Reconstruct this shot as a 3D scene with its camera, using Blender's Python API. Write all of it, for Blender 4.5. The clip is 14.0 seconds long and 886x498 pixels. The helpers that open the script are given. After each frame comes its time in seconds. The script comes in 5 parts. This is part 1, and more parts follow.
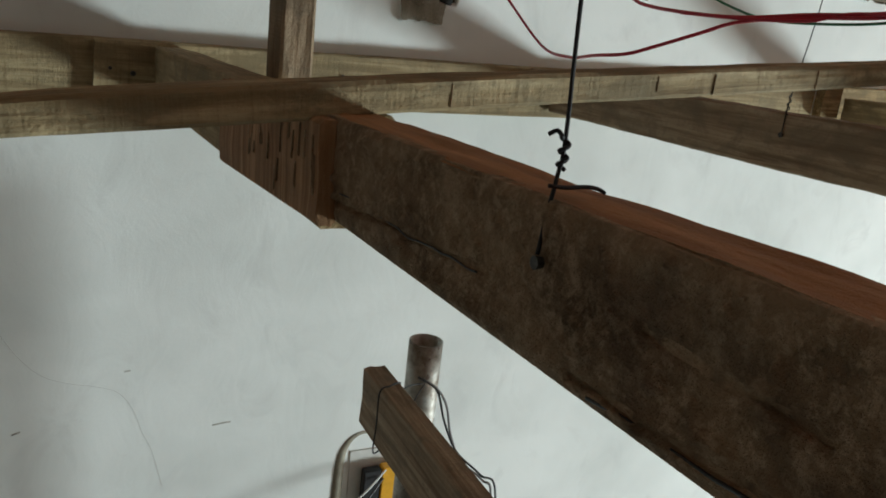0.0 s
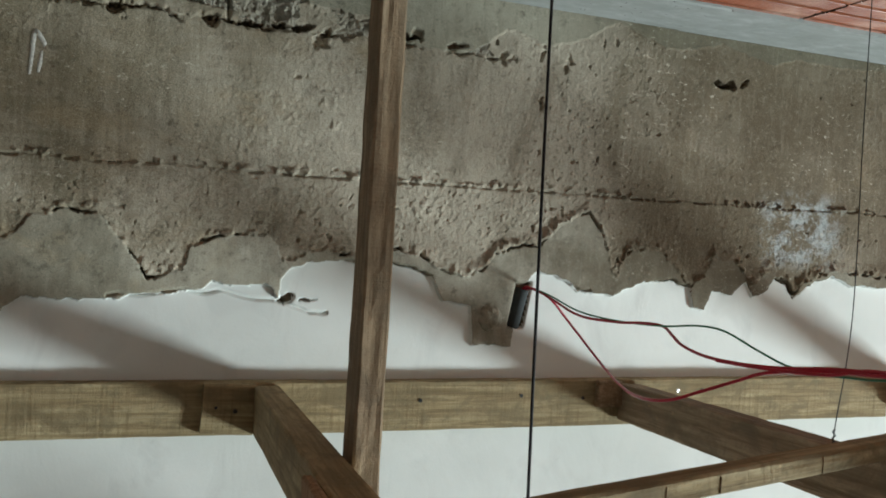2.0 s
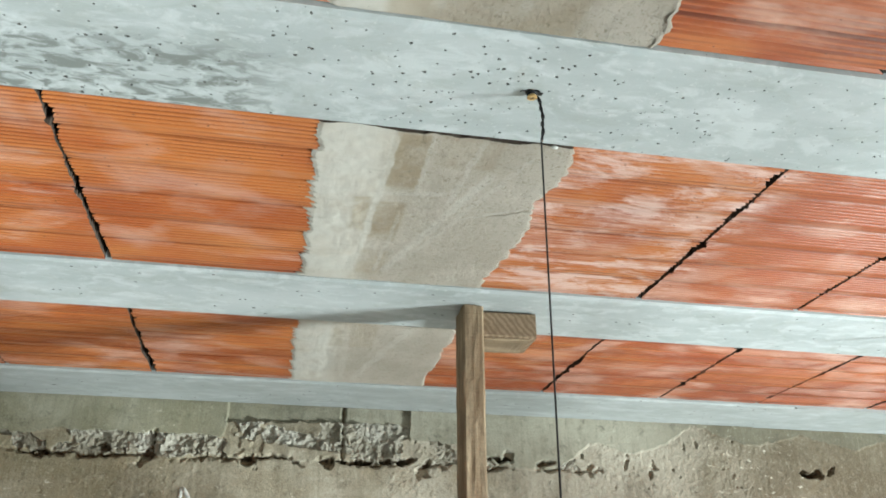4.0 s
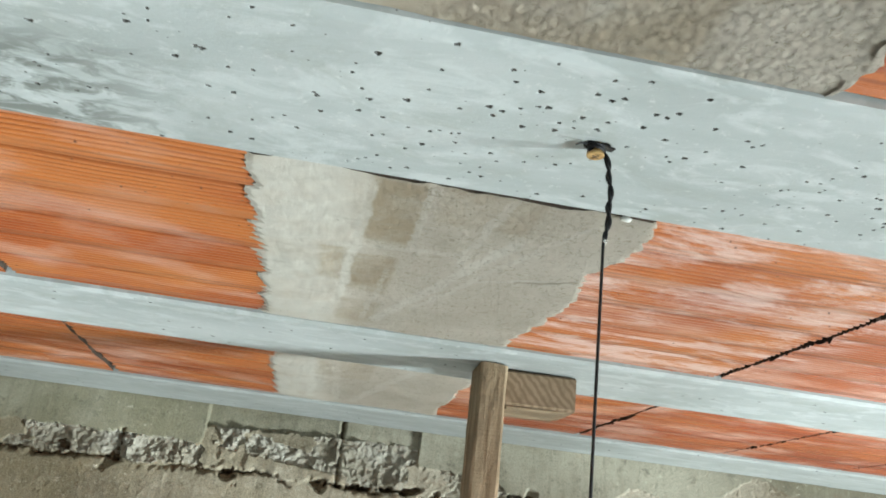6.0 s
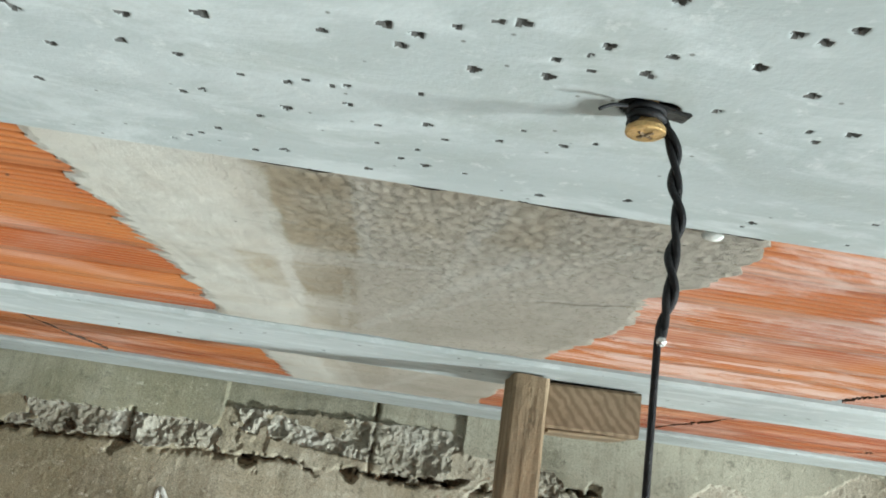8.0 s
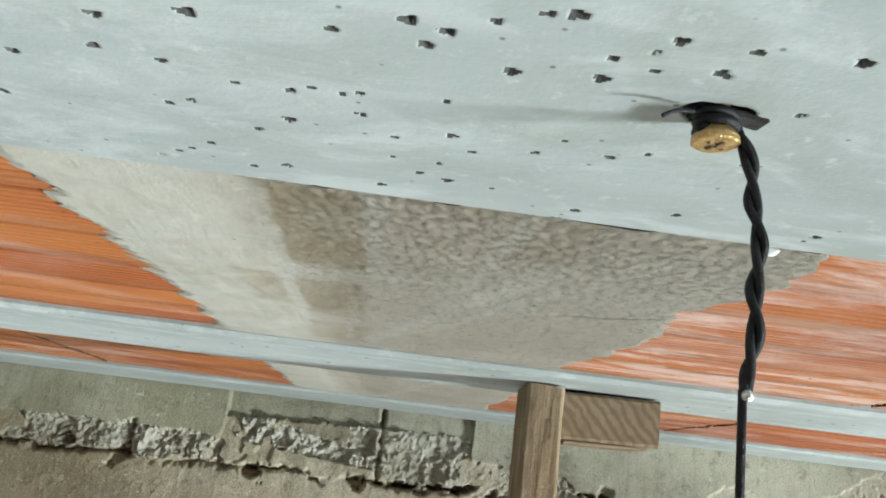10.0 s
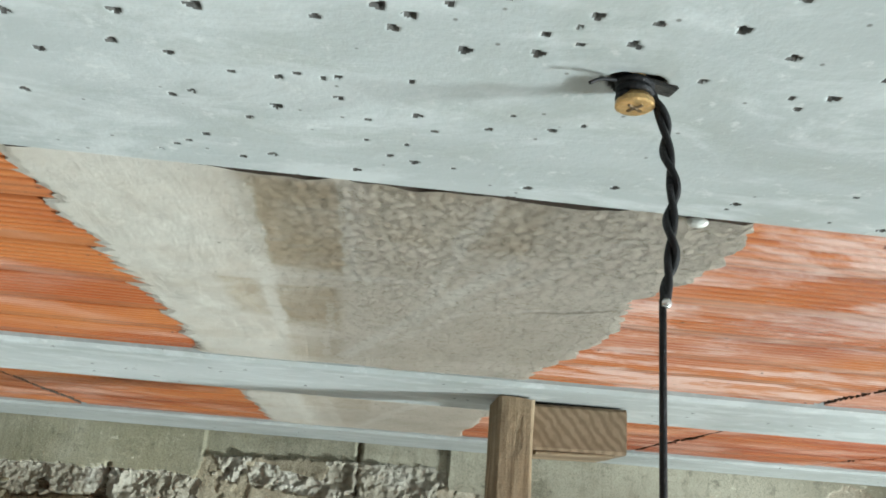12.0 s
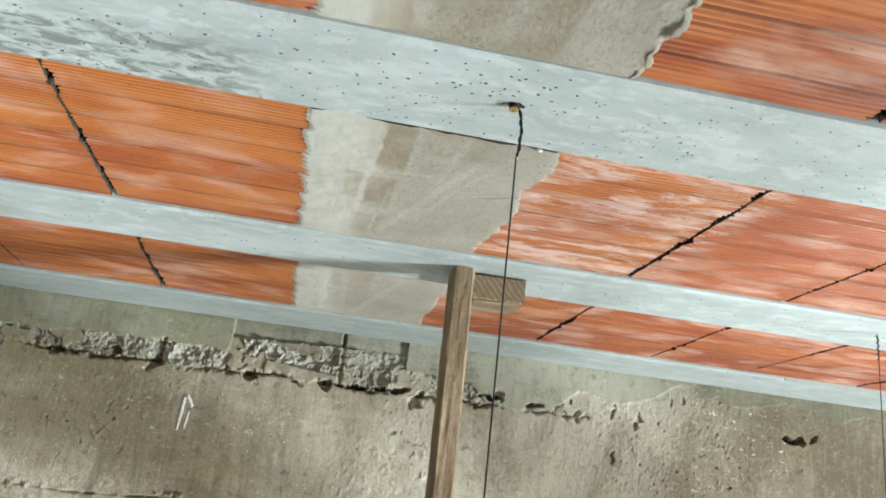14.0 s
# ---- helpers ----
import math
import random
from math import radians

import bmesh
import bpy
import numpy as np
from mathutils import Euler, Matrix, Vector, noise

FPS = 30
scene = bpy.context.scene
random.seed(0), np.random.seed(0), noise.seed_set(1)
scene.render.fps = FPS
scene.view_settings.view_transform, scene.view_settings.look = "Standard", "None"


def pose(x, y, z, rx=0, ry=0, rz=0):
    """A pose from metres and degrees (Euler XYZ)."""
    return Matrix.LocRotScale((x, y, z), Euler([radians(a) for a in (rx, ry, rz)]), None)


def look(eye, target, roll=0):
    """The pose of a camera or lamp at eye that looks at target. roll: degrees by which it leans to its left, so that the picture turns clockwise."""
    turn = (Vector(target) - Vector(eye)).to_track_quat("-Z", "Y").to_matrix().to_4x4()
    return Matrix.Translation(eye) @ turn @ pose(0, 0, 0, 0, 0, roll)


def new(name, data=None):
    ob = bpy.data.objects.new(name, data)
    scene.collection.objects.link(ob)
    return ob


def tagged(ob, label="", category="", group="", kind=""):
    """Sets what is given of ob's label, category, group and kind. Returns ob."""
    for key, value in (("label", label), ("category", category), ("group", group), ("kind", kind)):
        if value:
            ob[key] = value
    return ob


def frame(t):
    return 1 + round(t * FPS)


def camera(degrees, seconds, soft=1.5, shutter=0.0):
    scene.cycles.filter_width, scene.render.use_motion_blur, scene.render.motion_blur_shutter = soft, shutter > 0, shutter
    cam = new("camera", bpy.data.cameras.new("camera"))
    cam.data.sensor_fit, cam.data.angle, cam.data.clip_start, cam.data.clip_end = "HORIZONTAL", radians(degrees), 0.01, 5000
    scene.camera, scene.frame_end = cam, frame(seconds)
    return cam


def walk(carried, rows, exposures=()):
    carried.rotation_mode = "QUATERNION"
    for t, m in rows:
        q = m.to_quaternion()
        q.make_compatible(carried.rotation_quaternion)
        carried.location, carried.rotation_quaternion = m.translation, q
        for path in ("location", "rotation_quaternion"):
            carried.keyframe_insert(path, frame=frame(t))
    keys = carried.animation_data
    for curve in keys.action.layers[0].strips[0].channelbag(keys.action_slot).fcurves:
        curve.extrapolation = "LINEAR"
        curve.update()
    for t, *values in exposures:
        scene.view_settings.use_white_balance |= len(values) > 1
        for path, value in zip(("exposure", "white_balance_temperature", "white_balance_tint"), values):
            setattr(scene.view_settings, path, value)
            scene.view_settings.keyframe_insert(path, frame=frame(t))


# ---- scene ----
cam = camera(55.9, 14.0, 1.8)
PATH = [
    (0, (0.043, 0.008, 2.178), (0.922, 1.704, 1.586), 6.9),
    (0.5, (0.040, 0.008, 2.191), (0.920, 1.723, 1.657), 6.4),
    (1, (0.040, -0.015, 2.232), (0.884, 1.751, 1.824), 4.8),
    (1.5, (0.033, -0.049, 2.287), (0.818, 1.773, 2.033), 3.5),
    (2, (0.034, -0.09, 2.321), (0.694, 1.798, 2.286), 3.6),
    (2.4, (0.03, -0.146, 2.313), (0.588, 1.765, 2.506), 2.6),
    (2.5, (0.027, -0.168, 2.311), (0.551, 1.745, 2.571), 2.2),
    (3, (0.018, -0.242, 2.333), (0.433, 1.636, 2.881), 0.9),
    (3.5, (0.012, -0.273, 2.341), (0.376, 1.531, 3.124), -0.1),
    (3.7, (0.013, -0.277, 2.344), (0.364, 1.505, 3.18), -0.2),
    (5.8, (0.08, -0.115, 2.544), (0.349, 1.724, 3.282), 5.2),
    (6, (0.086, -0.074, 2.567), (0.321, 1.791, 3.25), 6.7),
    (6.5, (0.086, 0.01, 2.609), (0.226, 1.926, 3.165), 9.1),
    (7, (0.109, 0.044, 2.639), (0.198, 1.974, 3.156), 8.9),
    (7.5, (0.136, 0.069, 2.663), (0.216, 2.001, 3.174), 8.3),
    (8, (0.149, 0.101, 2.673), (0.221, 2.034, 3.181), 8.1),
    (8.2, (0.145, 0.113, 2.679), (0.212, 2.046, 3.189), 8.1),
    (10.5, (0.143, 0.125, 2.686), (0.23, 2.06, 3.187), 5.9),
    (11, (0.144, 0.124, 2.687), (0.266, 2.052, 3.207), 4.2),
    (11.5, (0.146, 0.123, 2.686), (0.271, 2.033, 3.266), 4.6),
    (12, (0.144, 0.104, 2.66), (0.278, 2.003, 3.273), 4.5),
    (12.5, (0.116, -0.017, 2.577), (0.315, 1.885, 3.161), 4.7),
    (13, (0.106, -0.113, 2.521), (0.342, 1.803, 3.045), 6.3),
    (13.5, (0.078, -0.238, 2.469), (0.322, 1.673, 3.004), 6.9),
    (14, (0.057, -0.337, 2.429), (0.344, 1.548, 3.033), 6.4),
]
EXPOSURES = [(0.0, -0.85), (1.5, -0.75), (2.2, -0.45), (2.6, -0.25), (3.0, 0.12), (3.5, 0.62), (6.0, 0.64), (11.5, 0.58), (12.5, 0.62), (14.0, 0.68)]
walk(cam, [(t, look(eye, target, roll)) for t, eye, target, roll in PATH], exposures=EXPOSURES)

# ---- world and light: daylight through one window low on the right-hand side ----
world = bpy.data.worlds.new("world")
scene.world = world
world.use_nodes = True
wn = world.node_tree
sky = wn.nodes.new("ShaderNodeTexSky")
sky.sky_type = "NISHITA"
sky.sun_disc = False
sky.sun_elevation = radians(42)
sky.sun_rotation = radians(200)
wn.nodes["Background"].inputs["Strength"].default_value = 0.12
wn.links.new(sky.outputs[0], wn.nodes["Background"].inputs["Color"])

WIN_Y0, WIN_Y1, WIN_Z0, WIN_Z1, RIGHT = -2.25, -1.15, -0.78, 0.25, 6.3
lamp = new("window_daylight", bpy.data.lights.new("window_daylight", "AREA"))
lamp.data.shape = "RECTANGLE"
lamp.data.size, lamp.data.size_y = WIN_Y1 - WIN_Y0, WIN_Z1 - WIN_Z0
lamp.data.energy = 830
lamp.data.color = (0.87, 1.0, 1.02)
lamp.matrix_world = look((RIGHT - 0.10, (WIN_Y0 + WIN_Y1) / 2, (WIN_Z0 + WIN_Z1) / 2), (0.0, (WIN_Y0 + WIN_Y1) / 2 + 0.7, 1.9))


# ---- materials ----
class Nodes:
    """A node material and short ways to add nodes to it."""

    def __init__(self, name, rough=0.8, metal=0.0, spec=0.5):
        self.mat = bpy.data.materials.new(name)
        self.mat.use_nodes = True
        self.tree = self.mat.node_tree
        self.bsdf = self.tree.nodes["Principled BSDF"]
        self.bsdf.inputs["Roughness"].default_value = rough
        self.bsdf.inputs["Metallic"].default_value = metal
        self.bsdf.inputs["Specular IOR Level"].default_value = spec
        self.co = self.tree.nodes.new("ShaderNodeTexCoord").outputs["Object"]

    def link(self, a, b):
        self.tree.links.new(a, b)

    def scaled(self, sx, sy, sz):
        m = self.tree.nodes.new("ShaderNodeMapping")
        m.inputs["Scale"].default_value = (sx, sy, sz)
        self.link(self.co, m.inputs["Vector"])
        return m.outputs[0]

    def noise(self, scale, detail=4, co=None, rough=0.6, warp=0.0):
        n = self.tree.nodes.new("ShaderNodeTexNoise")
        n.inputs["Scale"].default_value = scale
        n.inputs["Detail"].default_value = detail
        n.inputs["Roughness"].default_value = rough
        n.inputs["Distortion"].default_value = warp
        self.link(co or self.co, n.inputs["Vector"])
        return n.outputs["Fac"]

    def cells(self, scale, co=None):
        n = self.tree.nodes.new("ShaderNodeTexVoronoi")
        n.inputs["Scale"].default_value = scale
        self.link(co or self.co, n.inputs["Vector"])
        return n.outputs["Distance"]

    def ramp(self, fac, *stops):
        r = self.tree.nodes.new("ShaderNodeValToRGB")
        e = r.color_ramp.elements
        while len(e) < len(stops):
            e.new(0.5)
        for el, (p, c) in zip(e, stops):
            el.position = p
            el.color = (c, c, c, 1) if isinstance(c, (int, float)) else (*c, 1)
        self.link(fac, r.inputs[0])
        return r.outputs[0]

    def mix(self, fac, a, b, how="MIX"):
        m = self.tree.nodes.new("ShaderNodeMix")
        m.data_type, m.blend_type = "RGBA", how
        for sock, v in ((m.inputs[0], fac), (m.inputs[6], a), (m.inputs[7], b)):
            if isinstance(v, (int, float)):
                sock.default_value = v
            elif isinstance(v, tuple):
                sock.default_value = (*v, 1)
            else:
                self.link(v, sock)
        return m.outputs[2]

    def maths(self, how, a, b):
        m = self.tree.nodes.new("ShaderNodeMath")
        m.operation = how
        for sock, v in zip(m.inputs, (a, b)):
            if isinstance(v, (int, float)):
                sock.default_value = v
            else:
                self.link(v, sock)
        return m.outputs[0]

    def window(self, axis, a, b, soft):
        """1 between a and b along an axis of the thing, fading over soft."""
        sep = self.tree.nodes.new("ShaderNodeSeparateXYZ")
        self.link(self.co, sep.inputs[0])
        out = []
        for lo, hi in ((a - soft, a), (b + soft, b)):
            r = self.tree.nodes.new("ShaderNodeMapRange")
            r.interpolation_type = "SMOOTHSTEP"
            r.inputs["From Min"].default_value, r.inputs["From Max"].default_value = lo, hi
            self.link(sep.outputs[{"X": 0, "Y": 1, "Z": 2}[axis]], r.inputs["Value"])
            out.append(r.outputs[0])
        return self.maths("MULTIPLY", *out)

    def segment(self, x0, y0, x1, y1, wide, soft):
        """1 along a stroke between two points of the plan, fading over soft."""
        sep = self.tree.nodes.new("ShaderNodeSeparateXYZ")
        self.link(self.co, sep.inputs[0])
        length = math.hypot(x1 - x0, y1 - y0)
        ux, uy = (x1 - x0) / length, (y1 - y0) / length
        dx, dy = self.maths("SUBTRACT", sep.outputs[0], x0), self.maths("SUBTRACT", sep.outputs[1], y0)
        along = self.maths("ADD", self.maths("MULTIPLY", dx, ux), self.maths("MULTIPLY", dy, uy))
        across = self.maths("ADD", self.maths("MULTIPLY", dx, -uy), self.maths("MULTIPLY", dy, ux))
        wobble = self.maths("MULTIPLY", self.maths("SUBTRACT", self.noise(40, 3), 0.5), 0.012)
        off = self.maths("ABSOLUTE", self.maths("ADD", across, wobble), 0.0)
        out = []
        for value, lo, hi in ((off, wide + soft, wide), (along, -0.01, 0.01), (along, length + 0.01, length - 0.01)):
            r = self.tree.nodes.new("ShaderNodeMapRange")
            r.interpolation_type = "SMOOTHSTEP"
            r.inputs["From Min"].default_value, r.inputs["From Max"].default_value = lo, hi
            self.link(value, r.inputs["Value"])
            out.append(r.outputs[0])
        return self.maths("MULTIPLY", self.maths("MULTIPLY", out[0], out[1]), out[2])

    def island(self):
        return self.tree.nodes.new("ShaderNodeNewGeometry").outputs["Random Per Island"]

    def chance(self):
        return self.tree.nodes.new("ShaderNodeObjectInfo").outputs["Random"]

    def bump(self, *pairs):
        prev = None
        for height, dist in pairs:
            b = self.tree.nodes.new("ShaderNodeBump")
            b.inputs["Distance"].default_value = dist
            b.inputs["Strength"].default_value = 1.0
            self.link(height, b.inputs["Height"])
            if prev:
                self.link(prev, b.inputs["Normal"])
            prev = b.outputs[0]
        self.link(prev, self.bsdf.inputs["Normal"])
        return self

    def done(self, colour, rough=None):
        self.link(colour, self.bsdf.inputs["Base Color"])
        if rough is not None:
            self.link(rough, self.bsdf.inputs["Roughness"])
        return self.mat


def plain(name, colour, rough=0.6, metal=0.0, grain=60, spread=0.25):
    m = Nodes(name, rough, metal)
    lo = tuple(c * (1 - spread) for c in colour)
    hi = tuple(min(1, c * (1 + spread)) for c in colour)
    m.bump((m.noise(grain * 3), 0.0004))
    return m.done(m.ramp(m.noise(grain), (0.3, lo), (0.7, hi)))


def wood(name, dark, mid, pale, stain=0.5, saw=0.0, rough=0.85, upright=False):
    """Sawn timber: the grain runs along the piece's own x."""
    m = Nodes(name, rough, spec=0.3)
    grain = m.noise(1.0, 6, m.scaled(110, 110, 5) if upright else m.scaled(5, 110, 110), 0.65, 0.6)
    band = m.noise(1.0, 3, m.scaled(70, 34, 6) if upright else m.scaled(1.6, 34, 34), 0.5, 1.4)
    blot = m.noise(13, 6, m.scaled(1, 1.6, 1.6), 0.7, 0.5)
    fine = m.noise(420, 3)
    speck = m.noise(1.0, 6, m.scaled(60, 130, 130), 0.8)
    mould = m.noise(34, 6, m.scaled(0.8, 1.2, 1.2), 0.75)
    col = m.ramp(grain, (0.34, dark), (0.5, mid), (0.64, pale))
    col = m.mix(m.ramp(band, (0.42, 0.0), (0.6, 0.55)), col, dark)
    col = m.mix(m.ramp(blot, (0.48, 0.0), (0.62, stain)), col, tuple(c * 0.42 for c in mid))
    col = m.mix(m.ramp(speck, (0.58, 0.0), (0.72, 0.5)), col, tuple(c * 0.6 for c in dark))
    col = m.mix(m.ramp(mould, (0.52, 0.0), (0.64, stain * 0.8)), col, tuple(c * k for c, k in zip(mid, (0.42, 0.46, 0.5))))
    col = m.mix(m.ramp(m.chance(), (0, 0.0), (1, 0.22)), col, pale)
    pairs = [(grain, 0.0016), (speck, 0.0012), (fine, 0.0005)]
    if saw:
        cut = m.noise(1.0, 3, m.scaled(150, 6, 6), 0.6)
        col = m.mix(m.ramp(cut, (0.55, 0.0), (0.8, saw)), col, dark)
        pairs.append((cut, 0.0012))
    m.bump(*pairs)
    return m.done(col)


def concrete(name, dark, mid, pale, scale=1.0, crumb=0.0012, streak=(1, 1, 1), rough=0.9, relief=0.004, blotch=0.55, drip=0.0):
    m = Nodes(name, rough, spec=0.3)
    big = m.noise(4.5 * scale, 6, m.scaled(*streak), 0.62, 0.4)
    medium = m.noise(26 * scale, 6, None, 0.7)
    fine = m.noise(240 * scale, 4, None, 0.7)
    grit = m.cells(330 * scale)
    col = m.ramp(big, (0.36, dark), (0.5, mid), (0.64, pale))
    col = m.mix(m.ramp(medium, (0.35, blotch), (0.6, 0.0)), col, dark)
    col = m.mix(m.ramp(fine, (0.5, 0.0), (0.75, blotch * 0.8)), col, pale)
    if drip:
        # board marks, damp runs, brown and olive stains, chalky and grimy specks
        boards = m.noise(1.0, 4, m.scaled(5, 5, 60), 0.6, 0.4)
        col = m.mix(m.ramp(boards, (0.46, 0.0), (0.66, drip)), col, pale)
        run = m.noise(1.0, 4, m.scaled(24, 24, 2.6), 0.6, 0.6)
        col = m.mix(m.ramp(run, (0.50, 0.0), (0.62, drip * 1.6)), col, tuple(c * 0.5 for c in dark))
        col = m.mix(m.ramp(m.noise(3.1, 5, None, 0.65, 0.5), (0.53, 0.0), (0.66, drip * 1.6)), col, pale)
        olive = m.ramp(m.noise(5.2, 5, m.scaled(1, 1, 0.8), 0.62, 0.7), (0.45, 0.0), (0.57, 0.40))
        col = m.mix(olive, col, tuple(c * k for c, k in zip(mid, (0.42, 0.42, 0.35))))
        rusty = m.ramp(m.noise(8.3, 5, m.scaled(1, 1, 1.2), 0.6, 0.8), (0.54, 0.0), (0.68, 0.4))
        col = m.mix(rusty, col, tuple(c * k for c, k in zip(mid, (1.0, 0.86, 0.66))))
        # brown stain at right, deepened to paint in the dimmer light there
        brown = m.maths("MULTIPLY", m.window("X", 0.85, 3.0, 0.6), m.ramp(m.noise(3.7, 5, None, 0.6, 0.4), (0.3, 0.45), (0.6, 1.0)))
        col = m.mix(brown, col, tuple(c * k for c, k in zip(mid, (0.32, 0.280, 0.230))))
        wash = m.maths("MULTIPLY", m.window("X", 0.25, 0.70, 0.3), m.ramp(m.noise(6.1, 5, m.scaled(1, 1, 0.6), 0.6, 0.5), (0.38, 0.1), (0.54, 0.7)))
        col = m.mix(wash, col, tuple(c * 0.95 for c in pale))
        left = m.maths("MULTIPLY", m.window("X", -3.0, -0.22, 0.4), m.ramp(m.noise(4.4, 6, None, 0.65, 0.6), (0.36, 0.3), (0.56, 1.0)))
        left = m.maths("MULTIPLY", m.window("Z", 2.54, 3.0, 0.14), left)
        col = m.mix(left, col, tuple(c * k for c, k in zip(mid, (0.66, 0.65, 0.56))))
        # upright plank grain, lime blooms, pale crumbs
        plank = m.noise(1.0, 5, m.scaled(150, 150, 14), 0.7, 0.4)
        col = m.mix(m.ramp(plank, (0.52, 0.0), (0.68, 0.28)), col, tuple(c * 0.62 for c in dark))
        col = m.mix(m.ramp(plank, (0.32, 0.14), (0.46, 0.0)), col, pale)
        bloom = m.maths("MULTIPLY", m.window("X", 1.28, 1.40, 0.07), m.window("Z", 2.33, 2.42, 0.05))
        bloom = m.maths("MULTIPLY", bloom, m.ramp(m.noise(30, 6, None, 0.75), (0.45, 0.0), (0.58, 0.75)))
        col = m.mix(bloom, col, (0.50, 0.56, 0.58))
        crumbs = m.maths("MULTIPLY", m.ramp(m.noise(95, 5, m.scaled(0.7, 1, 1.2), 0.75), (0.60, 0.0), (0.66, 0.8)), m.ramp(m.noise(5.0, 4), (0.45, 0.15), (0.6, 1.0)))
        col = m.mix(crumbs, col, tuple(min(1, c * 1.2) for c in pale))
        salt = m.noise(700, 3, None, 0.6)
        col = m.mix(m.ramp(salt, (0.36, 0.55), (0.48, 0.0)), col, tuple(c * 0.45 for c in dark))
        col = m.mix(m.ramp(salt, (0.56, 0.0), (0.68, 0.22)), col, tuple(min(1, c * 1.15) for c in pale))
        chalky = m.noise(120, 6, None, 0.8)
        col = m.mix(m.ramp(chalky, (0.57, 0.0), (0.68, 0.28)), col, tuple(min(1, c * 1.25) for c in pale))
        grime = m.noise(46, 7, None, 0.8)
        col = m.mix(m.ramp(grime, (0.55, 0.0), (0.66, 0.65)), col, tuple(c * 0.4 for c in dark))
    m.bump((medium, relief), (fine, crumb), (grit, crumb * 0.7))
    return m.done(col)


def tile_clay():
    """Fired clay with pale chalky bloom in streaks along the grooves and a painted sheen."""
    m = Nodes("fired_clay", 0.4, spec=0.38)
    big = m.noise(7, 4, m.scaled(1, 1.5, 1))
    streak = m.noise(1.0, 5, m.scaled(5, 190, 5), 0.65)
    bloom = m.noise(5.5, 5, m.scaled(1, 2.2, 1), 0.62, 0.5)
    fine = m.noise(500, 3)
    col = m.ramp(big, (0.3, (0.34, 0.078, 0.022)), (0.52, (0.47, 0.138, 0.040)), (0.75, (0.58, 0.225, 0.068)))
    col = m.mix(m.ramp(m.island(), (0, 0.0), (1, 0.6)), col, (0.36, 0.074, 0.022))
    col = m.mix(m.ramp(streak, (0.55, 0.0), (0.70, 0.3)), col, (0.30, 0.065, 0.025))
    warm = m.ramp(m.noise(4.0, 3, m.scaled(1, 2.0, 1), 0.5), (0.44, 0.0), (0.6, 0.6))
    col = m.mix(warm, col, (0.60, 0.215, 0.06))
    redder = m.maths("MULTIPLY", m.window("X", 0.47, 3.5, 0.02), m.ramp(m.noise(3.0, 3), (0.3, 0.4), (0.6, 0.7)))
    col = m.mix(redder, col, (0.33, 0.072, 0.024))
    # darker lines in the extruded grooves, in six groups across a block
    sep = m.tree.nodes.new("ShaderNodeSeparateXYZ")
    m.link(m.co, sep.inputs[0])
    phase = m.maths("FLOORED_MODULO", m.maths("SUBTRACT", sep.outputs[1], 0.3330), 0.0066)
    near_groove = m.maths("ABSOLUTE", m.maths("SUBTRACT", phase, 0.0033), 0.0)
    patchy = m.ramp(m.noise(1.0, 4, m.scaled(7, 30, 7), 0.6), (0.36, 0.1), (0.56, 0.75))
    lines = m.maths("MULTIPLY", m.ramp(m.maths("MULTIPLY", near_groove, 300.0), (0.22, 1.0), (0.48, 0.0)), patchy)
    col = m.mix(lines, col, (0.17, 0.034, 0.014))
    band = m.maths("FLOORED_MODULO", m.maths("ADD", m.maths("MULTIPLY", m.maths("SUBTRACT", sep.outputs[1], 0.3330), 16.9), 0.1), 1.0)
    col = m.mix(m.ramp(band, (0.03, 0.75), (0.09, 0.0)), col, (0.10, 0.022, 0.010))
    chalk = m.maths("MULTIPLY", m.ramp(bloom, (0.54, 0.0), (0.70, 0.6)), m.ramp(streak, (0.40, 1.0), (0.60, 0.15)))
    col = m.mix(chalk, col, (0.70, 0.48, 0.38))
    haze = m.ramp(m.noise(9, 3, m.scaled(1, 1.6, 1), 0.5, 0.4), (0.52, 0.0), (0.68, 0.42))
    col = m.mix(haze, col, (0.66, 0.42, 0.33))
    # whitish sheen on the blocks right of the strip, painted into the colour
    glare = m.maths("MULTIPLY", m.window("X", 0.27, 0.47, 0.05), m.ramp(m.noise(11, 6, m.scaled(1, 3.5, 1), 0.7, 0.5), (0.47, 0.0), (0.60, 0.7)))
    glare = m.maths("MULTIPLY", glare, m.window("Y", 0.3, 0.68, 0.02))
    col = m.mix(glare, col, (0.74, 0.55, 0.49))
    speck = m.ramp(m.cells(95, m.scaled(1, 1, 1)), (0.06, 0.85), (0.10, 0.0))
    col = m.mix(speck, col, (0.07, 0.03, 0.018))
    m.bump((streak, 0.0006), (fine, 0.0003))
    return m.done(col, m.ramp(big, (0.3, 0.30), (0.7, 0.48)))


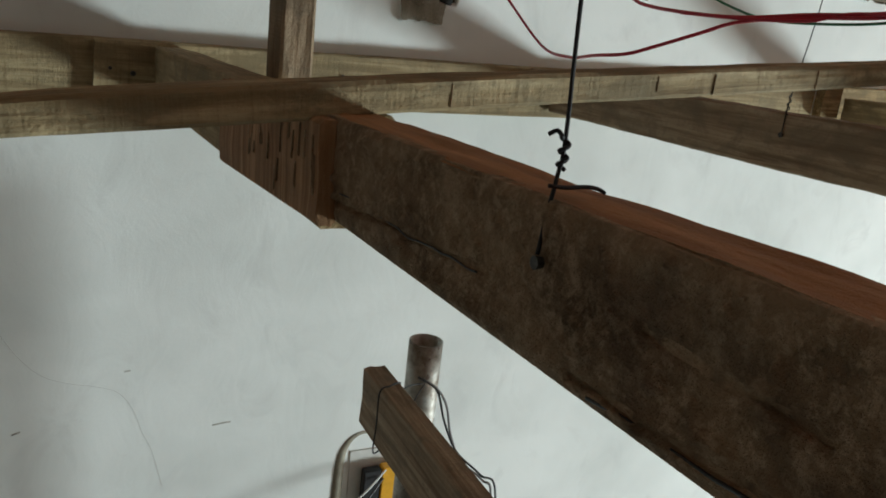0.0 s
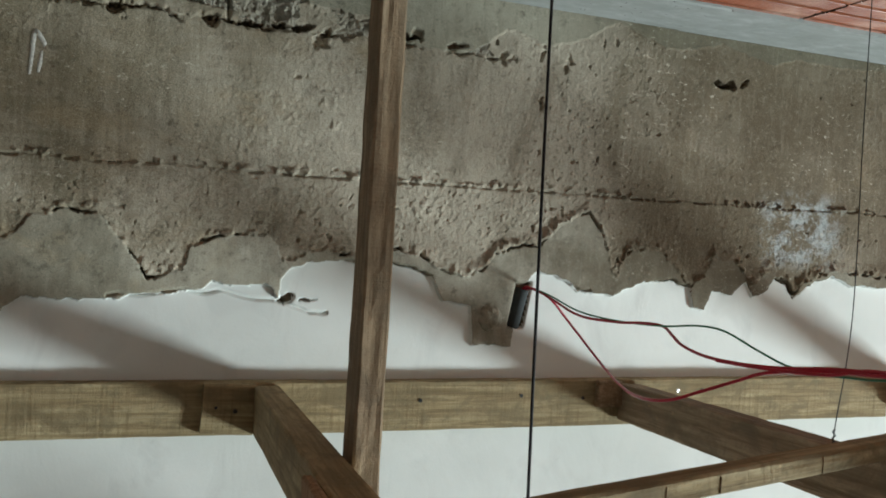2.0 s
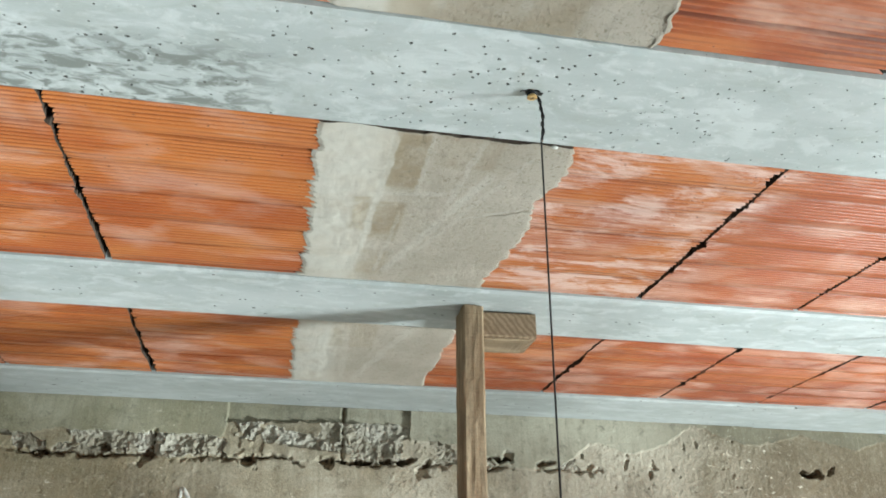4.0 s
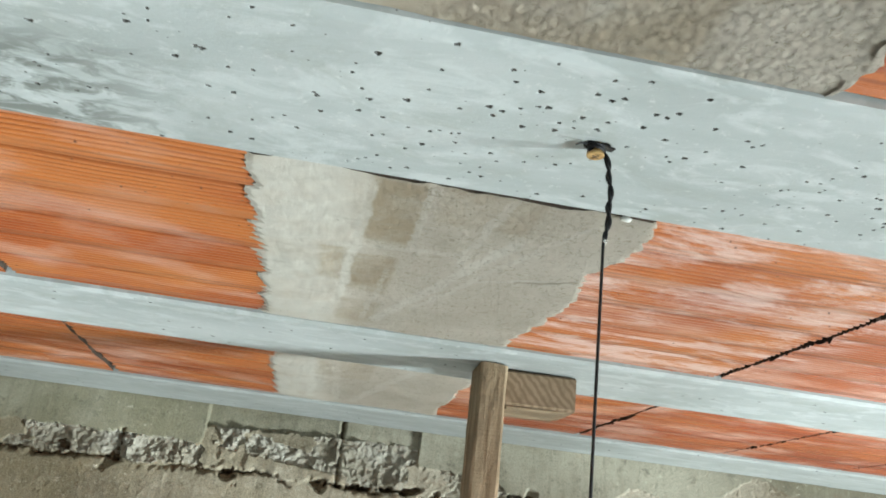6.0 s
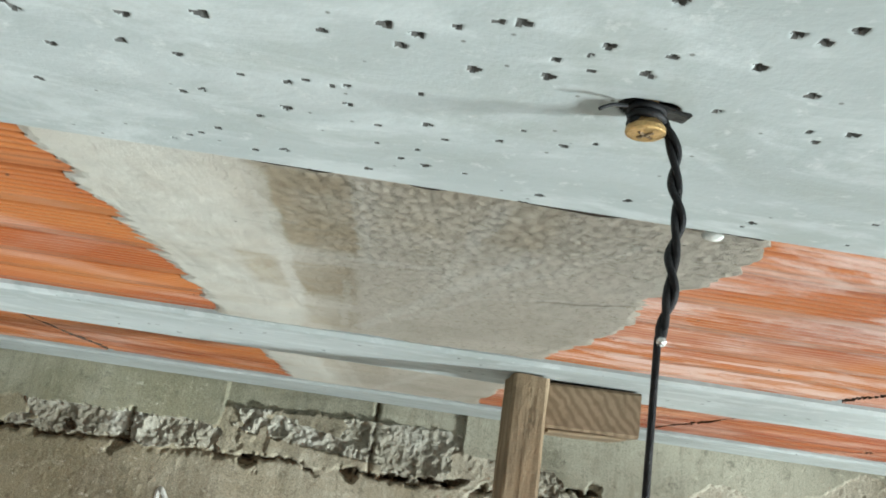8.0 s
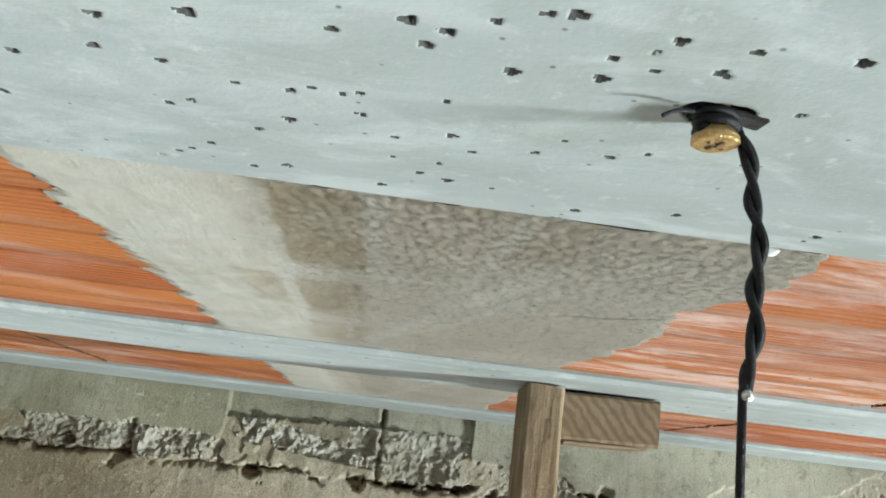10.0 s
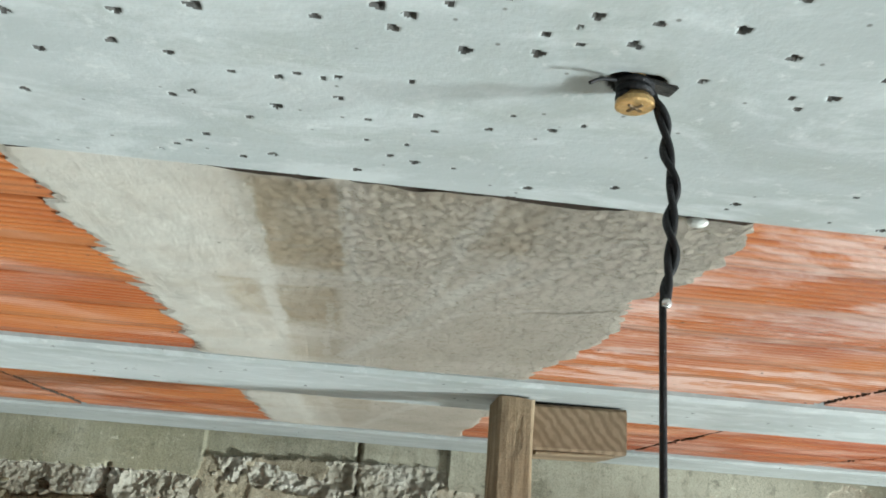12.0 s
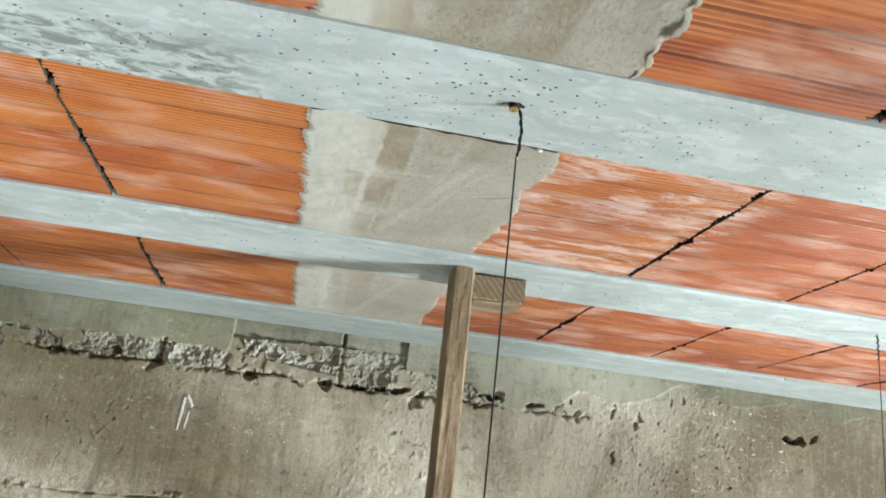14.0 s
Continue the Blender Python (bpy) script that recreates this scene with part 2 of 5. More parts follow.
def strip_concrete():
    """Infill poured over paper: brown damp panels, pale fold lines, a leathery relief."""
    m = Nodes("infill_concrete", 0.85, spec=0.3)
    big = m.noise(9, 4, m.scaled(1.4, 1, 1), 0.55)
    damp = m.noise(26, 5, m.scaled(1.0, 0.7, 1), 0.65, 0.5)
    fold = m.noise(1.0, 4, m.scaled(42, 9, 9), 0.55, 1.2)
    wrinkle = m.noise(1.0, 6, m.scaled(260, 200, 200), 0.8, 0.9)
    lines = m.noise(1.0, 4, m.scaled(30, 140, 30), 0.6, 0.3)
    fine = m.noise(520, 3)
    col = m.ramp(big, (0.3, (0.41, 0.360, 0.295)), (0.55, (0.49, 0.438, 0.370)), (0.75, (0.54, 0.492, 0.425)))
    pale = m.maths("MULTIPLY", m.window("X", -0.1, 0.070, 0.05), m.ramp(m.noise(20, 4), (0.30, 0.15), (0.55, 0.75)))
    col = m.mix(pale, col, (0.51, 0.495, 0.45))
    # brown damp panels between the folds
    for x0, x1, y0, y1, deep in ((0.100, 0.126, 0.345, 0.435, 0.75), (0.096, 0.120, 0.480, 0.560, 0.75), (0.074, 0.084, 0.470, 0.540, 0.65), (0.140, 0.19, 0.335, 0.385, 0.45), (0.092, 0.118, 0.60, 0.66, 0.4), (0.08, 0.14, 0.86, 0.96, 0.35), (0.07, 0.20, 0.10, 0.19, 0.5), (0.10, 0.16, -0.02, 0.06, 0.4)):
        area = m.maths("MULTIPLY", m.window("X", x0, x1, 0.008), m.window("Y", y0, y1, 0.012))
        area = m.maths("MULTIPLY", area, m.ramp(damp, (0.36, 0.4 * deep), (0.54, deep)))
        col = m.mix(area, col, (0.31, 0.235, 0.145))
    col = m.mix(m.ramp(damp, (0.55, 0.0), (0.70, 0.35)), col, (0.36, 0.30, 0.215))
    # pale folds of the paper
    for x0, y0, x1, y1, wide, k in ((0.097, 0.345, 0.088, 0.62, 0.0022, 0.75), (0.129, 0.335, 0.129, 0.45, 0.0014, 0.6), (0.07, 0.462, 0.16, 0.446, 0.0028, 0.5), (0.121, 0.66, 0.195, 0.40, 0.0030, 0.55), (0.150, 0.60, 0.225, 0.36, 0.0016, 0.35),
                                    (0.120, 0.50, 0.112, 0.66, 0.0014, 0.45), (0.165, 0.47, 0.175, 0.345, 0.0018, 0.45), (0.185, 0.50, 0.225, 0.475, 0.0012, 0.4), (0.075, 0.87, 0.072, 1.15, 0.003, 0.5), (0.13, 1.15, 0.19, 0.86, 0.004, 0.45), (0.11, 1.15, 0.10, 0.88, 0.003, 0.4),
                                    (0.10, 0.18, 0.09, -0.1, 0.003, 0.45), (0.16, 0.17, 0.20, -0.1, 0.003, 0.35)):
        stroke = m.maths("MULTIPLY", m.segment(x0, y0, x1, y1, wide, wide * 1.3), m.ramp(m.noise(45, 4), (0.3, k * 0.35), (0.6, k)))
        col = m.mix(stroke, col, (0.57, 0.545, 0.49))
    # dark creases
    creases = None
    for x0, y0, x1, y1 in ((0.214, 0.487, 0.246, 0.470), (0.224, 0.483, 0.249, 0.468)):
        one = m.segment(x0, y0, x1, y1, 0.0006, 0.0016)
        creases = one if creases is None else m.maths("MAXIMUM", creases, one)
    col = m.mix(m.maths("MULTIPLY", creases, 0.5), col, (0.13, 0.11, 0.08))
    wr = m.maths("MULTIPLY", m.ramp(wrinkle, (0.37, 0.75), (0.46, 0.0)), m.window("X", 0.125, 0.4, 0.05))
    col = m.mix(wr, col, (0.23, 0.195, 0.14))
    col = m.mix(m.ramp(lines, (0.60, 0.0), (0.74, 0.4)), col, (0.34, 0.32, 0.27))
    hole = m.ramp(m.cells(60), (0.030, 0.8), (0.055, 0.0))
    col = m.mix(hole, col, (0.10, 0.09, 0.07))
    rough_side = m.maths("MULTIPLY", wrinkle, m.window("X", 0.125, 0.4, 0.05))
    m.bump((fold, 0.0008), (rough_side, 0.0018), (wrinkle, 0.0003), (m.maths("SUBTRACT", 1.0, creases), 0.001), (fine, 0.0002))
    return m.done(col)


def white_plaster():
    m = Nodes("white_skim_plaster", 0.75, spec=0.35)
    big = m.noise(2.2, 4, m.scaled(1, 1, 1.3), 0.55)
    trowel = m.noise(11, 4, m.scaled(1, 1, 0.6), 0.6, 0.8)
    fine = m.noise(300, 3)
    col = m.ramp(big, (0.32, (0.67, 0.695, 0.665)), (0.6, (0.82, 0.845, 0.815)), (0.8, (0.85, 0.875, 0.85)))
    col = m.mix(m.ramp(trowel, (0.3, 0.35), (0.45, 0.0)), col, (0.60, 0.61, 0.59))
    col = m.mix(m.ramp(m.noise(26, 5), (0.68, 0.0), (0.8, 0.4)), col, (0.50, 0.49, 0.46))
    m.bump((trowel, 0.0012), (fine, 0.0002))
    return m.done(col)


def precast():
    """Smooth steel-cast concrete, pale blue-grey, with a mottled damp patch and tiny air holes."""
    m = Nodes("precast_concrete", 0.72, spec=0.35)
    big = m.noise(6, 5, m.scaled(1, 2.5, 1), 0.6)
    cloud = m.noise(38, 5, m.scaled(0.7, 1.4, 1), 0.62, 0.6)
    fine = m.noise(600, 3)
    col = m.ramp(big, (0.3, (0.35, 0.378, 0.372)), (0.55, (0.43, 0.460, 0.458)), (0.75, (0.495, 0.520, 0.518)))
    col = m.mix(m.ramp(cloud, (0.50, 0.0), (0.62, 0.55)), col, (0.57, 0.60, 0.60))
    col = m.mix(m.ramp(m.noise(15, 6, m.scaled(0.7, 1.3, 1), 0.7, 0.8), (0.52, 0.0), (0.64, 0.5)), col, (0.33, 0.35, 0.325))
    col = m.mix(m.ramp(m.noise(170, 4, None, 0.7), (0.60, 0.0), (0.70, 0.55)), col, (0.60, 0.615, 0.60))
    patch = m.maths("MULTIPLY", m.window("X", -0.42, -0.06, 0.09), m.window("Y", 0.265, 0.34, 0.04))
    mottle = m.ramp(m.noise(75, 4, m.scaled(0.6, 1.2, 1), 0.6, 0.7), (0.42, 1.0), (0.56, 0.0))
    col = m.mix(m.maths("MULTIPLY", patch, mottle), col, (0.20, 0.215, 0.20))
    grimy = m.maths("MULTIPLY", m.window("Y", 1.17, 1.5, 0.01), m.ramp(m.noise(18, 5, m.scaled(0.6, 1.5, 1), 0.65, 0.5), (0.35, 0.2), (0.6, 0.6)))
    col = m.mix(grimy, col, (0.27, 0.285, 0.27))
    hole = m.ramp(m.cells(120), (0.04, 0.8), (0.08, 0.0))
    col = m.mix(hole, col, (0.12, 0.115, 0.10))
    m.bump((cloud, 0.0004), (fine, 0.00012))
    return m.done(col)


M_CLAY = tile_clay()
M_STRIP = strip_concrete()
M_BEAM = precast()
# dark colour that paints the shade inside the joist's air holes
M_PITSHADE = plain("dark_pit_shade", (0.10, 0.097, 0.09), 0.95, 0.0, 300)
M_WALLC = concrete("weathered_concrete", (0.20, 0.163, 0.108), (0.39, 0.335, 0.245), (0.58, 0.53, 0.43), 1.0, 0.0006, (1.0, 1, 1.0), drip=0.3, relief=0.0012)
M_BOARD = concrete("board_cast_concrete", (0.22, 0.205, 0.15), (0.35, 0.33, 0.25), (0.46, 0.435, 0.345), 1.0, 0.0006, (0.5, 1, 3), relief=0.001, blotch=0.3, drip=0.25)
M_RUBBLE = concrete("broken_concrete", (0.27, 0.235, 0.17), (0.46, 0.42, 0.335), (0.64, 0.61, 0.53), 2.2, 0.002, blotch=0.6)
M_CAVITY = plain("shaded_brown_fill", (0.19, 0.15, 0.10), 0.95, 0.0, 120, 0.5)
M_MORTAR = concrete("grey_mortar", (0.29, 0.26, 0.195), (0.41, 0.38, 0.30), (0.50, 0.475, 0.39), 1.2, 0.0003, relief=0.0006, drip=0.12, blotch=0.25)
M_WHITE = white_plaster()
M_FLOOR = concrete("screed", (0.13, 0.122, 0.105), (0.18, 0.17, 0.15), (0.23, 0.22, 0.20), 0.4)
# slab topping colour, also painted on joint sides as their shade
M_DARKVOID = plain("topping_and_joint_shade", (0.06, 0.042, 0.030), 0.95, 0.0, 20)
M_PINE = wood("weathered_pine", (0.14, 0.088, 0.036), (0.32, 0.225, 0.105), (0.46, 0.35, 0.19), 0.7, 0.3)
M_PINE_PALE = wood("pale_sawn_pine", (0.15, 0.10, 0.045), (0.35, 0.265, 0.14), (0.50, 0.41, 0.245), 0.8, 0.7)


def old_timber():
    """Dark weathered timber crusted with dried cement dust."""
    m = Nodes("old_dark_timber", 0.92, spec=0.25)
    grain = m.noise(1.0, 6, m.scaled(7, 120, 120), 0.7, 0.8)
    crust = m.noise(130, 6, m.scaled(0.6, 1, 1), 0.8)
    blot = m.noise(17, 5, m.scaled(0.6, 1, 1), 0.65, 0.5)
    down = m.noise(1.0, 4, m.scaled(70, 12, 12), 0.6)
    fine = m.noise(380, 4)
    col = m.ramp(blot, (0.34, (0.15, 0.102, 0.06)), (0.5, (0.34, 0.235, 0.14)), (0.68, (0.46, 0.335, 0.21)))
    col = m.mix(m.ramp(crust, (0.47, 0.0), (0.6, 0.75)), col, (0.56, 0.42, 0.275))
    col = m.mix(m.ramp(down, (0.54, 0.0), (0.68, 0.55)), col, (0.04, 0.023, 0.018))
    col = m.mix(m.ramp(grain, (0.6, 0.0), (0.75, 0.5)), col, (0.025, 0.018, 0.013))
    m.bump((crust, 0.006), (grain, 0.0025), (fine, 0.0012))
    return m.done(col)


M_OLD = old_timber()
M_REDTOP = wood("reddish_top_wood", (0.19, 0.08, 0.028), (0.36, 0.16, 0.056), (0.46, 0.22, 0.082), 0.35, 0.0, 0.6)
M_PLY = wood("orange_plate_wood", (0.16, 0.075, 0.03), (0.36, 0.195, 0.09), (0.46, 0.27, 0.14), 0.3, 0.0, upright=True)
M_POST = wood("brown_post_wood", (0.14, 0.088, 0.046), (0.31, 0.222, 0.138), (0.41, 0.318, 0.212), 0.6, 0.1)


def end_grain():
    """Slanting growth rings on a sawn end."""
    m = Nodes("end_grain", 0.85, spec=0.3)
    w = m.tree.nodes.new("ShaderNodeTexWave")
    w.inputs["Scale"].default_value = 70
    w.inputs["Distortion"].default_value = 4
    w.inputs["Detail"].default_value = 3
    w.inputs["Detail Scale"].default_value = 1.5
    m.link(m.scaled(1, 0.3, -0.75), w.inputs["Vector"])
    w.bands_direction = "DIAGONAL"
    col = m.ramp(w.outputs["Fac"], (0.1, (0.20, 0.138, 0.085)), (0.8, (0.29, 0.21, 0.138)))
    col = m.mix(m.ramp(m.noise(60, 4), (0.45, 0.0), (0.7, 0.6)), col, (0.16, 0.11, 0.065))
    m.bump((m.noise(300, 3), 0.0006))
    return m.done(col)


M_ENDG = end_grain()
M_WIRE = plain("annealed_black_wire", (0.022, 0.022, 0.024), 0.5, 0.6, 400)
M_BRIGHT = plain("bright_cut_steel", (0.75, 0.75, 0.74), 0.25, 0.9, 500, 0.1)
M_RED = plain("red_cable", (0.42, 0.012, 0.035), 0.4, 0.0, 200, 0.1)
M_GREEN = plain("green_cable", (0.012, 0.17, 0.07), 0.4, 0.0, 200, 0.1)
M_GREY = plain("grey_cable", (0.20, 0.20, 0.20), 0.5, 0.0, 200, 0.1)
M_BLACK = plain("black_plastic", (0.015, 0.015, 0.016), 0.45, 0.0, 100)
M_CONDUIT = plain("dark_conduit", (0.028, 0.034, 0.034), 0.85, 0.0, 80)
M_BRASS = plain("yellow_zinc", (0.72, 0.47, 0.21), 0.33, 0.9, 500, 0.2)
M_STEEL = plain("dark_steel", (0.07, 0.068, 0.065), 0.55, 0.8, 300, 0.4)
M_YELLOW = plain("yellow_plastic", (0.72, 0.36, 0.02), 0.4, 0.0, 60, 0.1)
M_BOXW = plain("white_plastic", (0.62, 0.62, 0.58), 0.45, 0.0, 40, 0.1)
M_CHALK = plain("white_chalk", (0.62, 0.61, 0.56), 0.95, 0.0, 300, 0.3)
M_CRACK = plain("crack_grey", (0.40, 0.39, 0.36), 0.95, 0.0, 80)


def galvanised():
    m = Nodes("rusty_galvanised_steel", 0.45, 0.75)
    big = m.noise(22, 6, None, 0.65)
    spot = m.noise(70, 4)
    col = m.ramp(big, (0.35, (0.16, 0.13, 0.10)), (0.55, (0.34, 0.32, 0.285)), (0.75, (0.46, 0.45, 0.42)))
    col = m.mix(m.ramp(spot, (0.6, 0.0), (0.7, 0.8)), col, (0.09, 0.05, 0.03))
    m.bump((spot, 0.0005))
    return m.done(col, m.ramp(big, (0.3, 0.7), (0.7, 0.38)))


M_PIPE = galvanised()

# ---- small mesh tools ----
RNG = np.random.RandomState(11)
LATTICE = RNG.rand(256, 256)


def vnoise(x, y, scale, shift=0):
    """Smooth value noise in 0..1 on arrays."""
    x, y = np.asarray(x) * scale + 17.3 * shift, np.asarray(y) * scale + 9.7 * shift
    i, j = np.floor(x).astype(int), np.floor(y).astype(int)
    fx, fy = x - i, y - j
    fx, fy = fx * fx * (3 - 2 * fx), fy * fy * (3 - 2 * fy)
    a, b = LATTICE[i % 256, j % 256], LATTICE[(i + 1) % 256, j % 256]
    c, d = LATTICE[i % 256, (j + 1) % 256], LATTICE[(i + 1) % 256, (j + 1) % 256]
    return (a * (1 - fx) + b * fx) * (1 - fy) + (c * (1 - fx) + d * fx) * fy


def fbm(x, y, scale, octaves=4, shift=0):
    """Layered noise, about -1..1."""
    total, amp = 0.0, 1.0
    for k in range(octaves):
        total = total + amp * (vnoise(x, y, scale * 2**k, shift + 3 * k) * 2 - 1)
        amp *= 0.5
    return total / 1.6


def smooth(a, b, x):
    t = np.clip((x - a) / (b - a), 0, 1)
    return t * t * (3 - 2 * t)


def grid_faces(nu, nv, first=0, flip=False):
    i, j = np.meshgrid(np.arange(nu - 1), np.arange(nv - 1), indexing="ij")
    a = first + i * nv + j
    q = np.stack([a, a + nv, a + nv + 1, a + 1], -1).reshape(-1, 4)
    return q[:, ::-1] if flip else q


def mesh_of(name, verts, faces, mats, index=None, shade=True):
    me = bpy.data.meshes.new(name)
    me.from_pydata(np.asarray(verts, float).tolist(), [], np.asarray(faces).tolist())
    for m in mats:
        me.materials.append(m)
    if index is not None:
        me.polygons.foreach_set("material_index", np.asarray(index, np.int32))
    smoothly = np.ones(len(me.polygons), bool) if shade is True else np.asarray(shade, bool)
    me.polygons.foreach_set("use_smooth", smoothly)
    me.update()
    if not smoothly.all():
        count = len(me.loops)
        edge = np.empty(count, np.int32)
        me.loops.foreach_get("edge_index", edge)
        total = np.empty(len(me.polygons), np.int32)
        me.polygons.foreach_get("loop_total", total)
        sharp = np.zeros(len(me.edges), bool)
        sharp[edge[~np.repeat(smoothly, total)]] = True
        me.edges.foreach_set("use_edge_sharp", sharp)
    return me


def inner(nu, nv):
    """Which faces of a skirted grid are not its rim."""
    keep = np.zeros((nu - 1, nv - 1), bool)
    keep[1:-1, 1:-1] = True
    return keep.reshape(-1)


def skirted(grid, lift):
    """A grid of points (nu, nv, 3) with a turned-back rim all round, moved by lift."""
    g = np.concatenate([grid[:1], grid, grid[-1:]], 0)
    g = np.concatenate([g[:, :1], g, g[:, -1:]], 1)
    out = g.copy()
    out[0] += lift
    out[-1] += lift
    out[1:-1, 0] += lift
    out[1:-1, -1] += lift
    return out


def world_of(ob):
    return world_of(ob.parent) @ ob.matrix_parent_inverse @ ob.matrix_basis if ob.parent else ob.matrix_basis.copy()


def part(name, data, material=None, parent=None, label=""):
    """Links a bmesh or mesh as one mesh object under a thing or a part."""
    if isinstance(data, bmesh.types.BMesh):
        me = bpy.data.meshes.new(name)
        data.to_mesh(me)
        data.free()
    else:
        me = data
    if material and not me.materials:
        me.materials.append(material)
    ob = new(name, me)
    if parent:
        ob.parent = parent
        ob.matrix_parent_inverse = world_of(parent).inverted()
    if label:
        tagged(ob, label)
    return ob


def box_bm(x0, x1, y0, y1, z0, z1, bevel=0.0):
    bm = bmesh.new()
    bmesh.ops.create_cube(bm, size=1.0)
    bmesh.ops.scale(bm, vec=(x1 - x0, y1 - y0, z1 - z0), verts=bm.verts)
    bmesh.ops.translate(bm, vec=((x0 + x1) / 2, (y0 + y1) / 2, (z0 + z1) / 2), verts=bm.verts)
    if bevel:
        bmesh.ops.bevel(bm, geom=bm.edges[:], offset=bevel, segments=2, affect="EDGES")
    return bm


def tube_mesh(name, points, radius, mat, sides=8, steps=6, smooth_path=True, closed=False):
    """A round strand along a smooth line through the points; radius may be a list, one for each point."""
    p = [Vector(q) for q in points]
    radii = radius if isinstance(radius, (list, tuple)) else [radius] * len(p)
    path, rr = [], []
    for k in range(len(p) - 1):
        a, b = p[max(k - 1, 0)], p[k]
        c, d = p[k + 1], p[min(k + 2, len(p) - 1)]
        for s in range(steps if smooth_path else 1):
            t = s / (steps if smooth_path else 1)
            path.append(0.5 * (2 * b + (c - a) * t + (2 * a - 5 * b + 4 * c - d) * t * t + (3 * b - a - 3 * c + d) * t**3) if smooth_path else b.copy())
            rr.append(radii[k] * (1 - t) + radii[k + 1] * t)
    path.append(p[-1])
    rr.append(radii[-1])
    verts, faces = [], []
    up = Vector((0.31, 0.17, 0.93)).normalized()
    for k, q in enumerate(path):
        way = (path[min(k + 1, len(path) - 1)] - path[max(k - 1, 0)]).normalized()
        side = way.cross(up)
        side = side.normalized() if side.length > 1e-4 else Vector((1, 0, 0))
        up = side.cross(way).normalized()
        for s in range(sides):
            ang = 2 * math.pi * s / sides
            verts.append(q + rr[k] * (math.cos(ang) * side + math.sin(ang) * up))
    for k in range(len(path) - 1):
        for s in range(sides):
            a, b = k * sides + s, k * sides + (s + 1) % sides
            faces.append((a, b, b + sides, a + sides))
    faces.append(tuple(range(sides))[::-1])
    faces.append(tuple(range(len(verts) - sides, len(verts))))
    me = bpy.data.meshes.new(name)
    me.from_pydata(verts, [], faces)
    me.materials.append(mat)
    me.polygons.foreach_set("use_smooth", np.ones(len(me.polygons), bool))
    return me


def timber_mesh(name, length, w0, h0, w1, h1, mat, seed, wear=0.0012, wane=None, step=0.012):
    """A sawn bar along x from its top edge at y = 0, z = 0: it reaches w to -y and h down; corners rounded and worn."""
    n = max(8, int(length / step))
    xs = np.linspace(0, length, n)
    c = 0.0022
    verts, sides = [], 0
    for k, x in enumerate(xs):
        f = x / length
        w, h = w0 + (w1 - w0) * f, h0 + (h1 - h0) * f
        ring = []
        for (y0, z0), (y1, z1) in zip(((-c, 0), (-w, -c), (-w + c, -h), (0, -h + c)), ((-w + c, 0), (-w, -h + c), (-c, -h), (0, -c))):
            for s in np.linspace(0, 1, 5):
                ring.append((y0 + (y1 - y0) * s, z0 + (z1 - z0) * s))
        sides = len(ring)
        for q, (y, z) in enumerate(ring):
            d = wear * float(fbm(x * 1.0, q * 0.11 + seed * 3.1, 22, 3, seed))
            d2 = wear * 2.2 * float(fbm(x, seed * 1.7, 2.5, 2, seed + 5))
            yy, zz = y + d, z + d + d2
            if wane and z > -h * 0.5:
                zz -= wane * max(0.0, float(fbm(x, seed, 5.0, 3, seed + 9)))
            verts.append((x + (wear * float(fbm(y, z, 90, 2, seed)) if k in (0, n - 1) else 0), yy, zz))
    faces = []
    for k in range(n - 1):
        for s in range(sides):
            a, b = k * sides + s, k * sides + (s + 1) % sides
            faces.append((a, b, b + sides, a + sides))
    faces.append(tuple(range(sides))[::-1])
    faces.append(tuple(range((n - 1) * sides, n * sides)))
    me = bpy.data.meshes.new(name)
    me.from_pydata(verts, [], faces)
    me.materials.append(mat)
    me.update()
    return me


def timber_pose(a, b):
    """The pose of a bar whose top edge runs from a to b, upright."""
    a, b = Vector(a), Vector(b)
    x = (b - a).normalized()
    y = Vector((0, 0, 1)).cross(x).normalized()
    z = x.cross(y)
    m = Matrix((x, y, z)).transposed().to_4x4()
    m.translation = a
    return m


def timber(name, a, b, w0, h0, mat, seed, w1=None, h1=None, wear=0.0012, wane=None, parent=None, label=""):
    length = (Vector(b) - Vector(a)).length
    ob = part(name, timber_mesh(name, length, w0, h0, w1 or w0, h1 or h0, mat, seed, wear, wane), None, parent, label)
    ob.matrix_basis = timber_pose(a, b)
    return ob


def thing(name, label, category, group="", at=(0, 0, 0)):
    ob = new(name)
    ob.location = at
    ob.empty_display_size = 0.05
    return tagged(ob, label, category, group)


# ---- large structure: the room ----
LEFT, BACK, FRONT, TOP, BASE = -3.0, -4.0, 1.352, 2.90, -0.8
ZC = 2.752


def wall_box(name, label, *size):
    bm = box_bm(*size)
    return tagged(part(name, bm, M_FLOOR), label, "wall", kind="structure")


tagged(part("floor", box_bm(LEFT - 0.15, RIGHT + 0.15, BACK - 0.15, FRONT + 0.2, BASE - 0.12, BASE), M_FLOOR), "plain grey cement screed floor", "floor", kind="structure")
wall_box("wall_west", "plain cement rendered side wall", LEFT - 0.15, LEFT, BACK - 0.15, FRONT + 0.2, BASE, TOP)
wall_box("wall_south", "plain cement rendered rear wall", LEFT, RIGHT, BACK - 0.15, BACK, BASE, TOP)
east = thing("wall_east", "plain cement rendered side wall with a window opening", "wall")
tagged(east, kind="structure")
